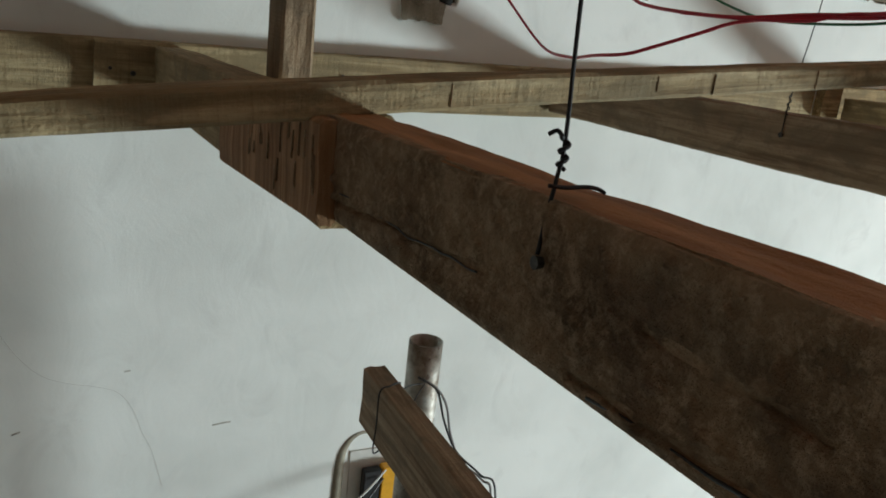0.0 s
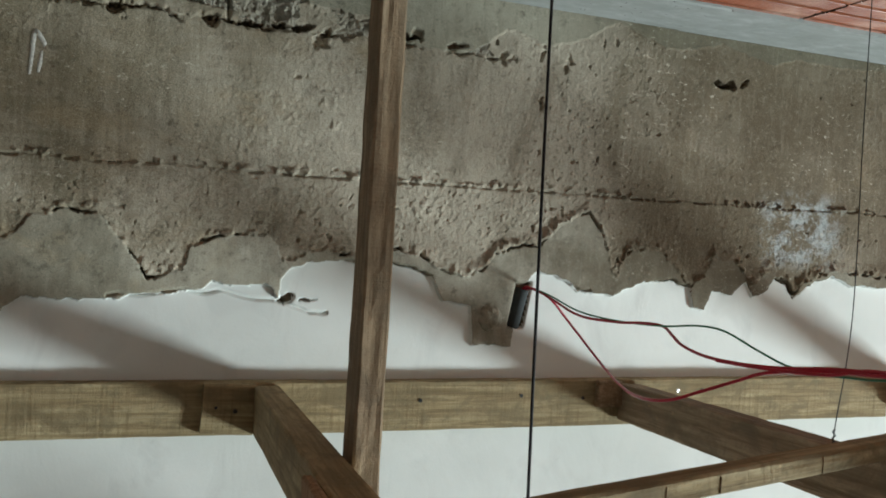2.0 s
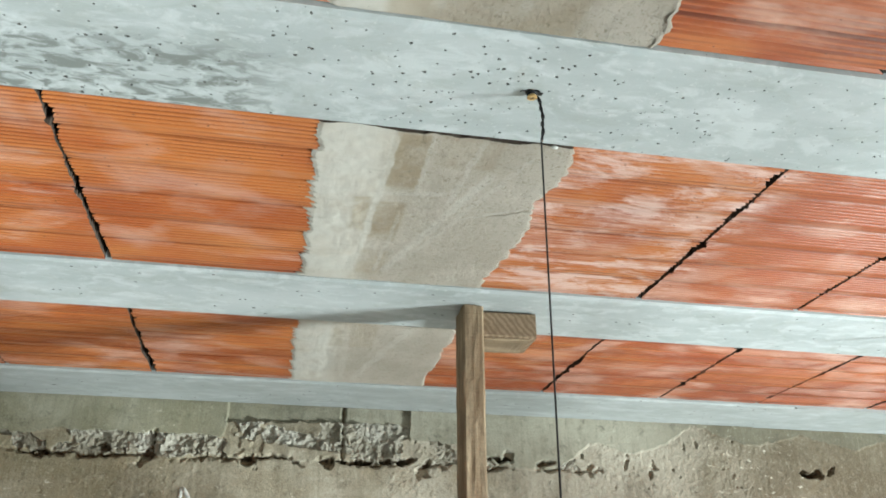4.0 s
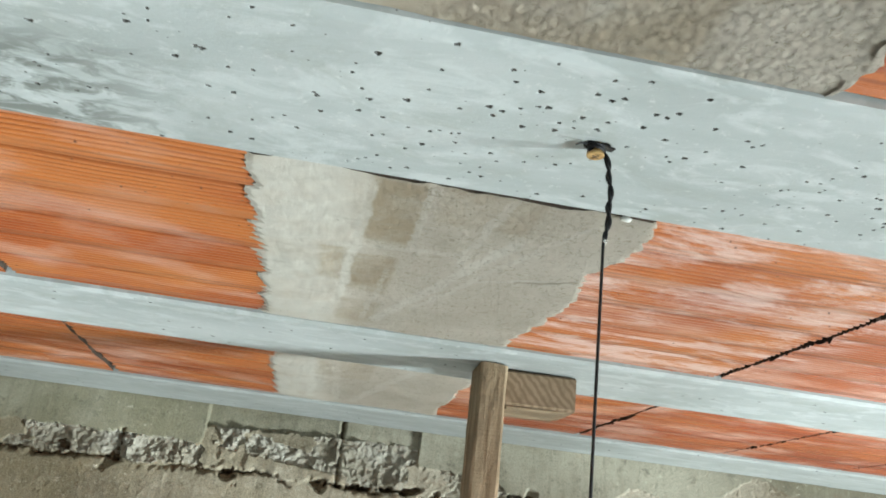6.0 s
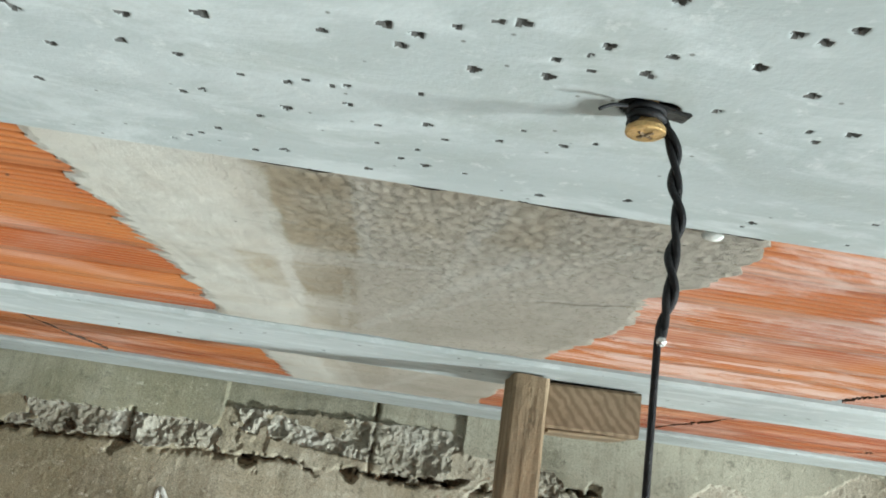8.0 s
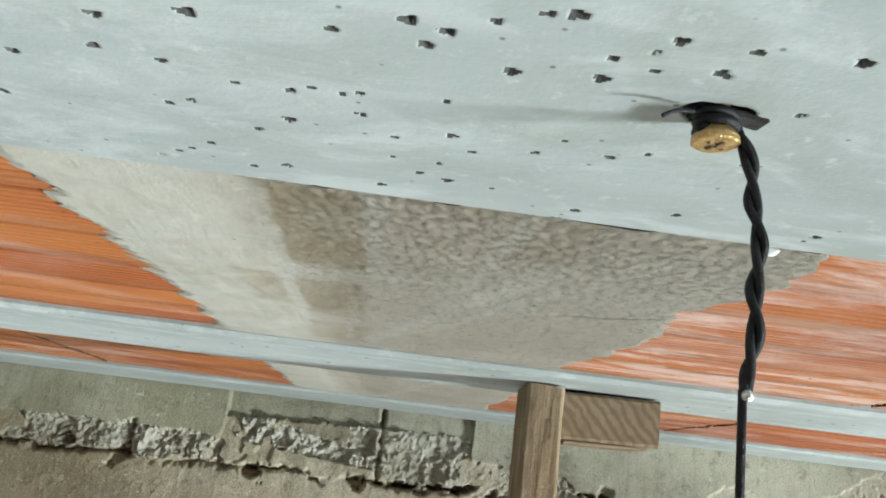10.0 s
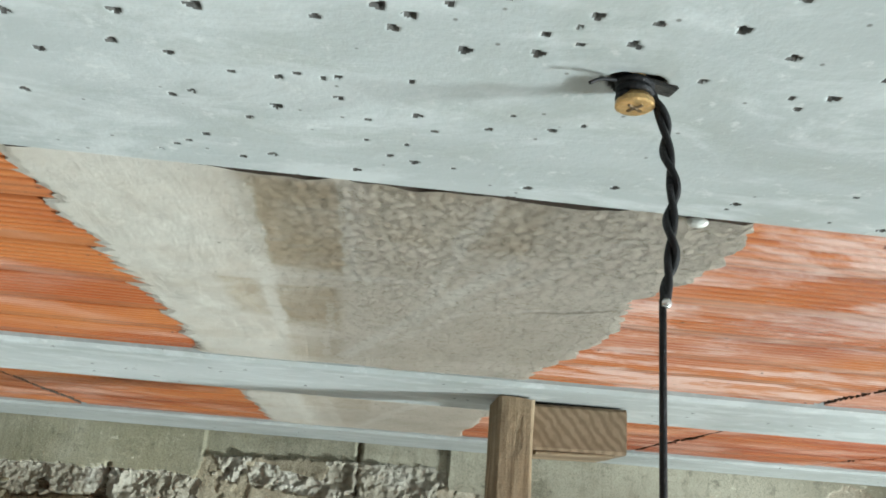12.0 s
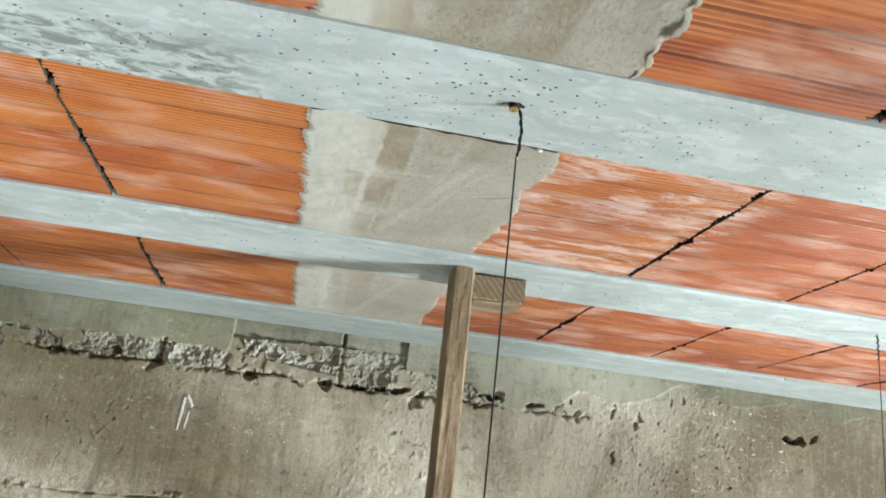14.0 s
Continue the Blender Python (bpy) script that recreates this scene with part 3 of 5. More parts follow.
for y0, y1, z0, z1 in ((BACK - 0.15, WIN_Y0, BASE, TOP), (WIN_Y1, FRONT + 0.2, BASE, TOP), (WIN_Y0, WIN_Y1, BASE, WIN_Z0), (WIN_Y0, WIN_Y1, WIN_Z1, TOP)):
    part("wall_section", box_bm(RIGHT, RIGHT + 0.15, y0, y1, z0, z1), M_FLOOR, east)


# ---- the far wall: white skim below, torn mortar edge, raw concrete ring beam above ----
WHITE_EDGE = ((-1.200, 2.180), (-0.259, 2.187), (-0.230, 2.179), (-0.216, 2.116), (-0.203, 2.103), (-0.189, 2.139), (-0.179, 2.166), (-0.151, 2.185), (-0.090, 2.181), (-0.011, 2.186), (0.007, 2.193), (0.030, 2.195),
    (0.062, 2.194), (0.118, 2.207), (0.134, 2.220), (0.165, 2.214), (0.224, 2.217), (0.243, 2.193), (0.246, 2.228), (0.262, 2.248), (0.292, 2.257), (0.333, 2.261), (0.427, 2.262), (0.482, 2.255),
    (0.516, 2.241), (0.540, 2.200), (0.594, 2.193), (0.602, 2.122), (0.679, 2.118), (0.685, 2.155), (0.710, 2.246), (0.721, 2.260), (0.757, 2.259), (0.794, 2.243), (0.819, 2.228), (0.894, 2.221),
    (0.919, 2.233), (0.957, 2.250), (1.022, 2.255), (1.069, 2.240), (1.079, 2.200), (1.107, 2.200), (1.123, 2.239), (1.171, 2.231), (1.205, 2.261), (1.226, 2.232), (1.255, 2.239), (1.283, 2.269),
    (1.312, 2.258), (1.334, 2.229), (1.370, 2.259), (1.430, 2.282), (1.486, 2.263), (2.300, 2.250))
MORTAR_EDGE = ((-1.200, 2.290), (-0.266, 2.267), (-0.217, 2.269), (-0.175, 2.273), (-0.144, 2.309), (-0.101, 2.321), (-0.047, 2.319), (-0.018, 2.287), (0.007, 2.259), (0.028, 2.222), (0.042, 2.220), (0.087, 2.243),
    (0.094, 2.272), (0.131, 2.288), (0.179, 2.300), (0.218, 2.306), (0.237, 2.287), (0.246, 2.256), (0.261, 2.260), (0.291, 2.277), (0.321, 2.278), (0.353, 2.271), (0.431, 2.290), (0.492, 2.282),
    (0.526, 2.257), (0.583, 2.243), (0.616, 2.260), (0.638, 2.292), (0.673, 2.304), (0.726, 2.309), (0.767, 2.352), (0.827, 2.377), (0.853, 2.345), (0.873, 2.312), (0.886, 2.268), (0.899, 2.257),
    (0.917, 2.303), (0.956, 2.319), (0.995, 2.311), (1.035, 2.273), (1.069, 2.242), (1.102, 2.269), (1.122, 2.308), (1.142, 2.300), (1.170, 2.306), (1.198, 2.278), (1.219, 2.255), (1.261, 2.286),
    (1.297, 2.257), (1.329, 2.234), (1.356, 2.265), (1.430, 2.292), (1.486, 2.287), (2.300, 2.280))
CAVITIES = ((-0.407, 2.652, 0.020, 0.007), (-0.222, 2.650, 0.009, 0.016), (-0.296, 2.663, 0.012, 0.006), (-0.038, 2.646, 0.016, 0.013), (0.110, 2.653, 0.014, 0.008), (0.165, 2.652, 0.028, 0.0045), (0.225, 2.655, 0.026, 0.0045),
            (0.256, 2.660, 0.018, 0.005), (0.294, 2.644, 0.010, 0.018), (0.445, 2.668, 0.024, 0.005), (0.464, 2.674, 0.007, 0.013), (0.539, 2.662, 0.014, 0.005), (1.112, 2.661, 0.030, 0.006), (1.142, 2.661, 0.010, 0.010),
            (1.170, 2.667, 0.008, 0.006), (0.259, 2.194, 0.014, 0.009), (0.290, 2.194, 0.016, 0.004), (0.711, 2.575, 0.007, 0.011), (0.708, 2.668, 0.005, 0.011), (0.760, 2.650, 0.005, 0.008), (0.633, 2.655, 0.005, 0.012), (-0.222, 2.118, 0.010, 0.020))


def far_wall():
    X0, X1, Z0, Z1, D = -0.85, 1.8, 2.09, 2.80, 0.0019
    xs, zs = np.arange(X0, X1 + D / 2, D), np.arange(Z0, Z1 + D / 2, D)
    x, z = np.meshgrid(xs, zs, indexing="ij")
    jag = 0.012 * fbm(x, z, 30, 4, 1) + 0.007 * fbm(x, z, 110, 3, 2)
    zw = np.interp(xs, *np.transpose(WHITE_EDGE))[:, None] + 0.22 * jag + 0.003 * fbm(x, z, 80, 3, 9)
    zm = np.interp(xs, *np.transpose(MORTAR_EDGE))[:, None] + 0.40 * jag + 0.004 * fbm(x, z, 45, 3, 8)
    zm = np.maximum(zm, zw + 0.004 + 0.006 * vnoise(x, z, 40, 4))
    white = z < zw
    mortar = (z < zm) & ~white
    raw = ~white & ~mortar
    # raw concrete: board-marked, pitted, seams where the formwork boards met
    h = 0.0012 * fbm(x, z, 7, 3, 3) + 0.0003 * fbm(x, z, 130, 3, 6)
    worn = smooth(-0.05, 0.4, fbm(x, z, 5, 3, 14) + 0.35 * np.exp(-(((x - 0.66) / 0.12) ** 2)) + 0.30 * smooth(2.46, 2.36, z))
    h = h + 0.0010 * worn * smooth(0.15, 0.7, fbm(x, z, 130, 3, 12)) + 0.0005 * worn * fbm(x, z, 230, 2, 13)
    scabs = smooth(0.25, 0.6, fbm(x, z, 22, 4, 17)) * smooth(0.15, 0.5, fbm(x, z, 5, 2, 18))
    h = h + 0.0026 * scabs * smooth(-0.2, 0.5, fbm(x, z, 110, 3, 19))
    pits = smooth(0.62, 0.8, fbm(x, z, 70, 3, 21)) * smooth(0.2, 0.55, fbm(x, z, 4, 2, 23))
    h = h - 0.006 * pits
    sore = smooth(0.0, 0.5, fbm(x, z, 6, 3, 24) + 0.7 * np.exp(-(((x - 0.72) / 0.16) ** 2)) - 0.15)
    h = h - 0.0050 * sore * smooth(0.60, 0.75, fbm(x, z, 85, 3, 25)) + 0.0018 * sore * smooth(0.35, 0.7, fbm(x, z, 150, 3, 26))
    low_band = smooth(2.42, 2.38, z)
    h = h + 0.0010 * low_band * smooth(0.2, 0.7, fbm(x, z, 190, 2, 27)) - 0.0030 * low_band * smooth(0.62, 0.78, fbm(x, z, 100, 3, 28))
    seam = z - (2.404 + 0.012 * x + 0.004 * fbm(x, 0 * z, 9, 3, 31))
    lumps = smooth(0.0, 0.7, fbm(x, z, 75, 4, 33)) * smooth(-0.5, 0.3, fbm(x, 0 * z, 7, 3, 35))
    h = h + 0.010 * np.exp(-(((seam - 0.004) / 0.007) ** 2)) * lumps + 0.0025 * smooth(0.0015, -0.0015, seam) - 0.007 * np.exp(-((seam / 0.0022) ** 2)) * smooth(-0.1, 0.4, fbm(x, z, 35, 3, 34))
    # the top board and the broken band under it
    board_low = np.interp(xs, (-1.1, -0.43, -0.4, -0.09, -0.084, 0.13, 0.134, 0.262, 0.266, 0.4, 0.441, 0.509, 0.555, 0.594, 0.634, 0.719, 0.781, 0.818, 0.843, 0.868, 0.914, 0.974, 1.041, 1.11, 1.166, 1.238, 1.296, 1.386, 1.49, 2.2), (2.69, 2.685, 2.695, 2.69, 2.722, 2.726, 2.727, 2.728, 2.7, 2.69, 2.653, 2.652, 2.651, 2.677, 2.707, 2.691, 2.703, 2.719, 2.742, 2.753, 2.735, 2.718, 2.721, 2.744, 2.73, 2.715, 2.733, 2.733, 2.734, 2.735))[:, None] + 0.45 * jag
    band_low = 2.655 + 0.8 * jag
    rubble = (z > band_low) & (z < board_low) & (x < 0.62) & (fbm(x, z, 16, 4, 42) > -0.22)
    notch = (x > -0.086) & (x < 0.264)
    h = np.where(z >= board_low, np.where(notch, -0.006, 0.002) + 0.0008 * fbm(x, z, 8, 3, 41) + 0.0003 * fbm(x * 0.1, z, 160, 2, 46), h)
    rough = fbm(x, z, 60, 4, 43)
    clods = 1 - np.abs(fbm(x, z, 55, 4, 48))
    h = np.where(rubble, -0.007 + 0.009 * clods ** 2 * vnoise(x, z, 30, 49) * 1.6 + 0.003 * rough + 0.003 * fbm(x, z, 210, 2, 44), h)
    ledge = (x > -0.08) & (x < 0.15) & rubble & (z < 2.69 - 0.1 * (x + 0.08))
    h = np.where(ledge, 0.003 + 0.001 * rough, h)
    for xa in (-0.213, 0.134):
        h = h - 0.010 * np.exp(-((x - xa - 0.2 * jag) / 0.003) ** 2) * ((z > 2.65) & (z < (2.70 if xa < 0 else 2.79)))
    h = h - 0.014 * np.exp(-((z - band_low + 0.003) / 0.0035) ** 2) * smooth(-0.3, 0.4, fbm(x, z, 22, 3, 47)) * (x < 0.66)
    # mortar: smeared smooth with a cracked upper lip
    hm = 0.006 + 0.003 * fbm(x, z, 10, 3, 51) + 0.0008 * fbm(x, z, 60, 2, 52)
    h = np.where(mortar, hm, h)
    lip = np.exp(-((z - zm - 0.001) / 0.0030) ** 2) * smooth(-0.15, 0.25, fbm(x, z, 12, 3, 53)) * smooth(-0.3, 0.1, fbm(x, z, 60, 3, 56))
    h = h - 0.024 * lip * raw
    drip_lip = np.exp(-((z - zw - 0.002) / 0.0022) ** 2) * smooth(0.1, 0.5, fbm(x, z, 12, 3, 57)) * mortar
    h = h - 0.018 * drip_lip
    h = h + 0.006 * raw * smooth(0.035, 0.0, z - zm) * smooth(0.0, 0.6, fbm(x, z, 55, 4, 58))
    h = np.where(raw & (z - zm < 0.03) & (x > 0.5), h + 0.006 * smooth(0.03, 0.006, z - zm) * (0.6 + 0.8 * fbm(x, z, 25, 3, 54)), h)
    # white skim, a little behind the mortar
    h = np.where(white, -0.003 + 0.0009 * fbm(x, z, 6, 3, 61), h)
    crack = np.abs(z - (2.188 + 0.03 * fbm(x, 0 * z, 9, 4, 63)))
    h = h - 0.006 * np.exp(-((crack / 0.0028) ** 2)) * ((x > -0.03) & (x < 0.33))
    # the chase in which the conduit lies
    axis = 0.683 + (z - 2.12) * 0.155
    h = h - 0.02 * smooth(0.020, 0.013, np.abs(x - axis)) * smooth(2.245, 2.235, z) * smooth(2.150, 2.160, z)
    for cx, cz, rx, rz in CAVITIES:
        r = np.sqrt(((x - cx + 0.7 * jag) / rx) ** 2 + ((z - cz + 0.5 * jag) / rz) ** 2) + 0.75 * fbm(x, z, 70, 4, 65)
        h = h - min(0.028, 0.004 + 0.8 * rx) * smooth(1.15, 0.7, r)
    pos = np.stack([x, 1.345 - h, z], -1)
    g = skirted(pos, np.array([0, 0.06, 0]))
    idx = np.where(white, 2, np.where(mortar, 1, np.where(rubble & ~ledge, 3, np.where(z >= board_low, 4, 0))))
    # deep parts get the brown fill colour with their shade painted in
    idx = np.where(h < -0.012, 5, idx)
    cell = idx[:-1, :-1]
    cell = np.pad(cell, 1, mode="edge")
    nu, nv = g.shape[:2]
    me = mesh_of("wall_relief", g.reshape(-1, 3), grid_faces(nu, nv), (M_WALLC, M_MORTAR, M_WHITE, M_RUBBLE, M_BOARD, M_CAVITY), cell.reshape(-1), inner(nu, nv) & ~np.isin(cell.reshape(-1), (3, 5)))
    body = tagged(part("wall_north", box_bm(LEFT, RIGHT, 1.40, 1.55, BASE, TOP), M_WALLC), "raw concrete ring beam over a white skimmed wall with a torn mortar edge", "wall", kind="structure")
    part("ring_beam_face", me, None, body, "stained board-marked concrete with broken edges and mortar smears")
    for a, b, z0, z1, m in ((X0, X1, BASE, Z0 + 0.001, M_WHITE), (LEFT, X0, BASE, 2.2, M_WHITE), (X1, RIGHT, BASE, 2.2, M_WHITE), (LEFT, X0, 2.2, TOP, M_WALLC), (X1, RIGHT, 2.2, TOP, M_WALLC)):
        part("plaster_skim" if m is M_WHITE else "ring_beam_end", box_bm(a, b, 1.348, 1.40, z0, z1), m, body)
    return body


north = far_wall()


# ---- ceiling: precast joists, clay blocks, poured infill strips ----
PITCH = 0.487
BEAM1 = (0.190, 0.331)
ROW_Y = [(0.331, 0.690), (0.845, 1.172)] + [(BEAM1[0] - k * PITCH - 0.349, BEAM1[0] - k * PITCH) for k in range(8)]
JOINTS_RIGHT = (0.222, 0.462, 0.690, 0.905, 1.125, 1.345, 1.565, 1.785, 2.005, 2.225, 2.445, 2.665, 2.885, 3.105, 3.325, 3.545, 3.765, 3.985, 4.205, 4.425, 4.645, 4.865, 5.085, 5.305, 5.525, 5.745, 5.965)
JOINTS_LEFT = (0.037, -0.192, -0.422, -0.640, -0.860, -1.080, -1.300, -1.520, -1.740, -1.960, -2.180, -2.400, -2.620, -2.840)


JOINTS_ROW1 = ((0.222, 0.482, 0.711, 0.916, 1.150) + JOINTS_RIGHT[5:], (0.037, -0.204, -0.438) + JOINTS_LEFT[3:])
JOINTS_ROW0 = ((0.222, 0.467, 0.695) + JOINTS_RIGHT[3:], (0.037, -0.200, -0.430) + JOINTS_LEFT[3:])


def rise(y):
    """The ceiling climbs a little towards the far wall."""
    return np.interp(y, (0.331, 0.69, 1.172, 1.345), (0.0, 0.004, 0.006, 0.005))


def block_patch(x0, x1, y0, y1, seed, fine):
    """The ribbed underside of one clay block with broken ends."""
    depth = y1 - y0
    ys = np.linspace(0, depth, 520 if fine else 24)
    xs = np.array((0, 0.006, 0.02, 0.06, 0.15, 0.3, 0.45, 0.6, 0.75, 0.88, 0.95, 0.98, 0.994, 1.0)) if fine else np.linspace(0, 1, 4)
    u, y = np.meshgrid(xs, ys, indexing="ij")
    band = np.mod(ys / depth * 6 + 0.1, 1.0)
    line = np.mod(ys, 0.0066) / 0.0066
    groove = np.exp(-(((line - 0.5) / 0.16) ** 2))
    rib = np.where(band < 0.07, -0.0042, np.where(band > 0.80, 0.0006, 0.0008 - 0.0026 * groove))
    if not fine:
        rib = rib * 0.3
    notch = 0.006 * (band < 0.07) + 0.0022 * groove * (band < 0.8)
    chipl = 0.0026 * np.maximum(0, fbm(ys, seed + 0 * ys, 70, 3, seed)) + 0.006 * smooth(0.0, 0.7, fbm(ys, seed + 0 * ys, 38, 4, seed + 1)) + notch
    chipr = 0.0026 * np.maximum(0, fbm(ys, seed + 0 * ys, 70, 3, seed + 2)) + 0.005 * smooth(0.1, 0.8, fbm(ys, seed + 0 * ys, 44, 4, seed + 3)) + notch
    if seed % 3 == 0:
        chipr = chipr + 0.012 * smooth(0.022, 0.012, ys)
    skew = 0.004 * math.sin(seed * 2.1) * (ys / depth - 0.5)
    left, right = x0 + chipl + skew, x1 - chipr + skew
    x = left[None, :] * (1 - u) + right[None, :] * u
    tilt = 0.0004 * math.sin(seed * 1.3) * (u - 0.5) + 0.0005 * math.cos(seed * 0.7) * (y / depth - 0.5)
    z = ZC + 0.0035 - rib[None, :] + tilt + 0.0006 * fbm(x, y + seed, 30, 3, seed)
    return np.stack([x, y + y0, z + rise(y + y0)], -1)


def build_ceiling():
    verts, faces, index, soft, first = [], [], [], [], 0

    def add(grid, mat):
        nonlocal first
        g = skirted(grid, np.array([0, 0, 0.055]))
        nu, nv = g.shape[:2]
        verts.append(g.reshape(-1, 3))
        f = grid_faces(nu, nv, first, flip=True)
        faces.append(f)
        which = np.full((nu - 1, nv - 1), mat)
        # sides facing a joint are coloured dark in place of shade
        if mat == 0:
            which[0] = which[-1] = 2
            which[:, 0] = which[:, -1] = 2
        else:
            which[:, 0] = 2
        index.append(which.reshape(-1))
        soft.append(inner(nu, nv))
        first += nu * nv

    seed = 1
    for r, (y0, y1) in enumerate(ROW_Y):
        for joints in (JOINTS_ROW0, JOINTS_ROW1)[r] if r < 2 else (JOINTS_RIGHT, JOINTS_LEFT):
            for a, b in zip(joints, joints[1:]):
                seed += 1
                near = r < 3 and -0.7 < (a + b) / 2 < 1.5
                lo, hi = min(a, b), max(a, b)
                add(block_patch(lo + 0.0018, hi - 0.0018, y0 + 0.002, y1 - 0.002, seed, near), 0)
        # poured strip between the two runs of blocks
        n = 260 if r < 3 else 12
        ys = np.linspace(y0 + 0.0012, y1 - 0.001, n)
        us = np.linspace(0, 1, 180 if r < 3 else 6)
        u, y = np.meshgrid(us, ys, indexing="ij")
        tooth = np.mod(ys + 0.002 * fbm(ys, 0 * ys, 30, 2, 70), 0.0112) / 0.0112
        step = np.mod((ys - y0) / (y1 - y0) * 6 + 0.1, 1.0)
        lo = 0.0305 - 0.006 * (1 - step) ** 2 - 0.004 * fbm(ys, 0 * ys + r, 30, 3, 71 + r) - 0.0075 * (1 - tooth) * vnoise(ys, 0 * ys, 35, 78) - 0.003 * np.abs(fbm(ys, 0 * ys, 150, 2, 75 + r))
        hi = 0.252 + 0.012 * fbm(ys, 0 * ys + r, 15, 4, 81 + r) + 0.006 * np.abs(fbm(ys, 0 * ys, 45, 3, 85 + r)) + 0.003 * fbm(ys, 0 * ys, 150, 2, 87 + r) + (0.012 if r == 2 else 0.004)
        x = lo[None, :] * (1 - u) + hi[None, :] * u
        z = ZC + 0.0012 + 0.0012 * fbm(x, y, 11, 3, 91) + 0.0006 * fbm(x, y, 60, 3, 93)
        z = z + 0.0010 * smooth(0.985, 1.0, u) + 0.0012 * smooth(0.02, 0.0, u)
        if r == 2:
            z = z - 0.004 * smooth(0.965, 0.99, u) * smooth(0.2, 0.8, vnoise(y, 0 * y, 55, 95))
            x = x + 0.005 * smooth(0.93, 1.0, u) * fbm(y, u, 80, 3, 99)
        y = y + smooth(0.04, 0.0, y - y0) * (0.0020 + 0.0050 * smooth(-0.3, 0.7, fbm(x, 0 * y, 30, 4, 97)))
        add(np.stack([x, y, z + rise(y)], -1), 1)
    # slab topping over everything
    top = np.array([[LEFT, BACK, ZC + 0.05], [RIGHT, BACK, ZC + 0.05], [RIGHT, 1.40, ZC + 0.05], [LEFT, 1.40, ZC + 0.05]])
    top = np.concatenate([top, top + (0, 0, 0.1)])
    verts.append(top)
    f = np.array([[0, 3, 2, 1], [4, 5, 6, 7], [0, 1, 5, 4], [1, 2, 6, 5], [2, 3, 7, 6], [3, 0, 4, 7]]) + first
    faces.append(f)
    index.append(np.full(6, 2))
    soft.append(np.zeros(6, bool))
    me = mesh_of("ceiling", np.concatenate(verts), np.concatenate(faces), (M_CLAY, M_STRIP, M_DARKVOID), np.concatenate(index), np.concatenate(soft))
    return tagged(part("ceiling", me), "ribbed orange clay ceiling blocks with grey poured concrete strips between", "ceiling", kind="structure")


build_ceiling()


AIR_HOLES = ((0.103, 0.245), (0.066, 0.269), (0.178, 0.233), (0.096, 0.281), (0.162, 0.230), (0.218, 0.239), (0.141, 0.245), (0.144, 0.215), (0.064, 0.255), (0.083, 0.262), (0.138, 0.238), (0.170, 0.241),
    (0.170, 0.248), (0.178, 0.213), (0.185, 0.216), (0.181, 0.201), (0.205, 0.232), (0.206, 0.220), (0.027, 0.266), (0.016, 0.264), (0.115, 0.284), (0.148, 0.281), (0.033, 0.310), (0.126, 0.244),
    (0.144, 0.240), (0.211, 0.221), (0.233, 0.252), (0.205, 0.251), (0.239, 0.313), (0.149, 0.308))


def beam_underside(y0, y1, x0, x1, step, seed, pits):
    xs, ys = np.arange(x0, x1 + step / 2, step), np.linspace(y0, y1, max(4, int((y1 - y0) / step)))
    x, y = np.meshgrid(xs, ys, indexing="ij")
    z = ZC - 0.003 + rise((y0 + y1) / 2) + 0.0004 * fbm(x, y, 7, 3, seed + 1)
    z = z + 0.003 * (smooth(0.006, 0.0, y - y0) + smooth(0.006, 0.0, y1 - y))
    flat, pit = z.copy(), np.zeros_like(z)
    rng = np.random.RandomState(seed)
    spots = [(rng.uniform(x0, x1), rng.uniform(y0 + 0.004, y1 - 0.004), rng.choice((0.0004, 0.0006, 0.0008, 0.0010, 0.0012), p=(0.52, 0.28, 0.13, 0.06, 0.01))) for _ in range(pits)]
    if seed == 3:
        spots += [(cx, cy, (0.0010, 0.0008, 0.0009, 0.0006)[k % 4]) for k, (cx, cy) in enumerate(AIR_HOLES)]
    for cx, cy, rad in spots:
        i0, i1 = int((cx - 0.008 - x0) / step), int((cx + 0.008 - x0) / step) + 1
        i0, i1 = max(i0, 0), min(i1, len(xs))
        if i1 <= i0:
            continue
        sx, sy = x[i0:i1], y[i0:i1]
        ang = np.arctan2(sy - cy, sx - cx)
        r = np.hypot((sx - cx) * (0.9 + 0.15 * math.sin(cx * 7000)), sy - cy) / (rad * (1 + 0.3 * np.sin(3 * ang + cx * 900)))
        pit[i0:i1] = np.maximum(pit[i0:i1], smooth(1.2, 0.7, r))
    return x, y, flat + 0.0013 * pit, pit


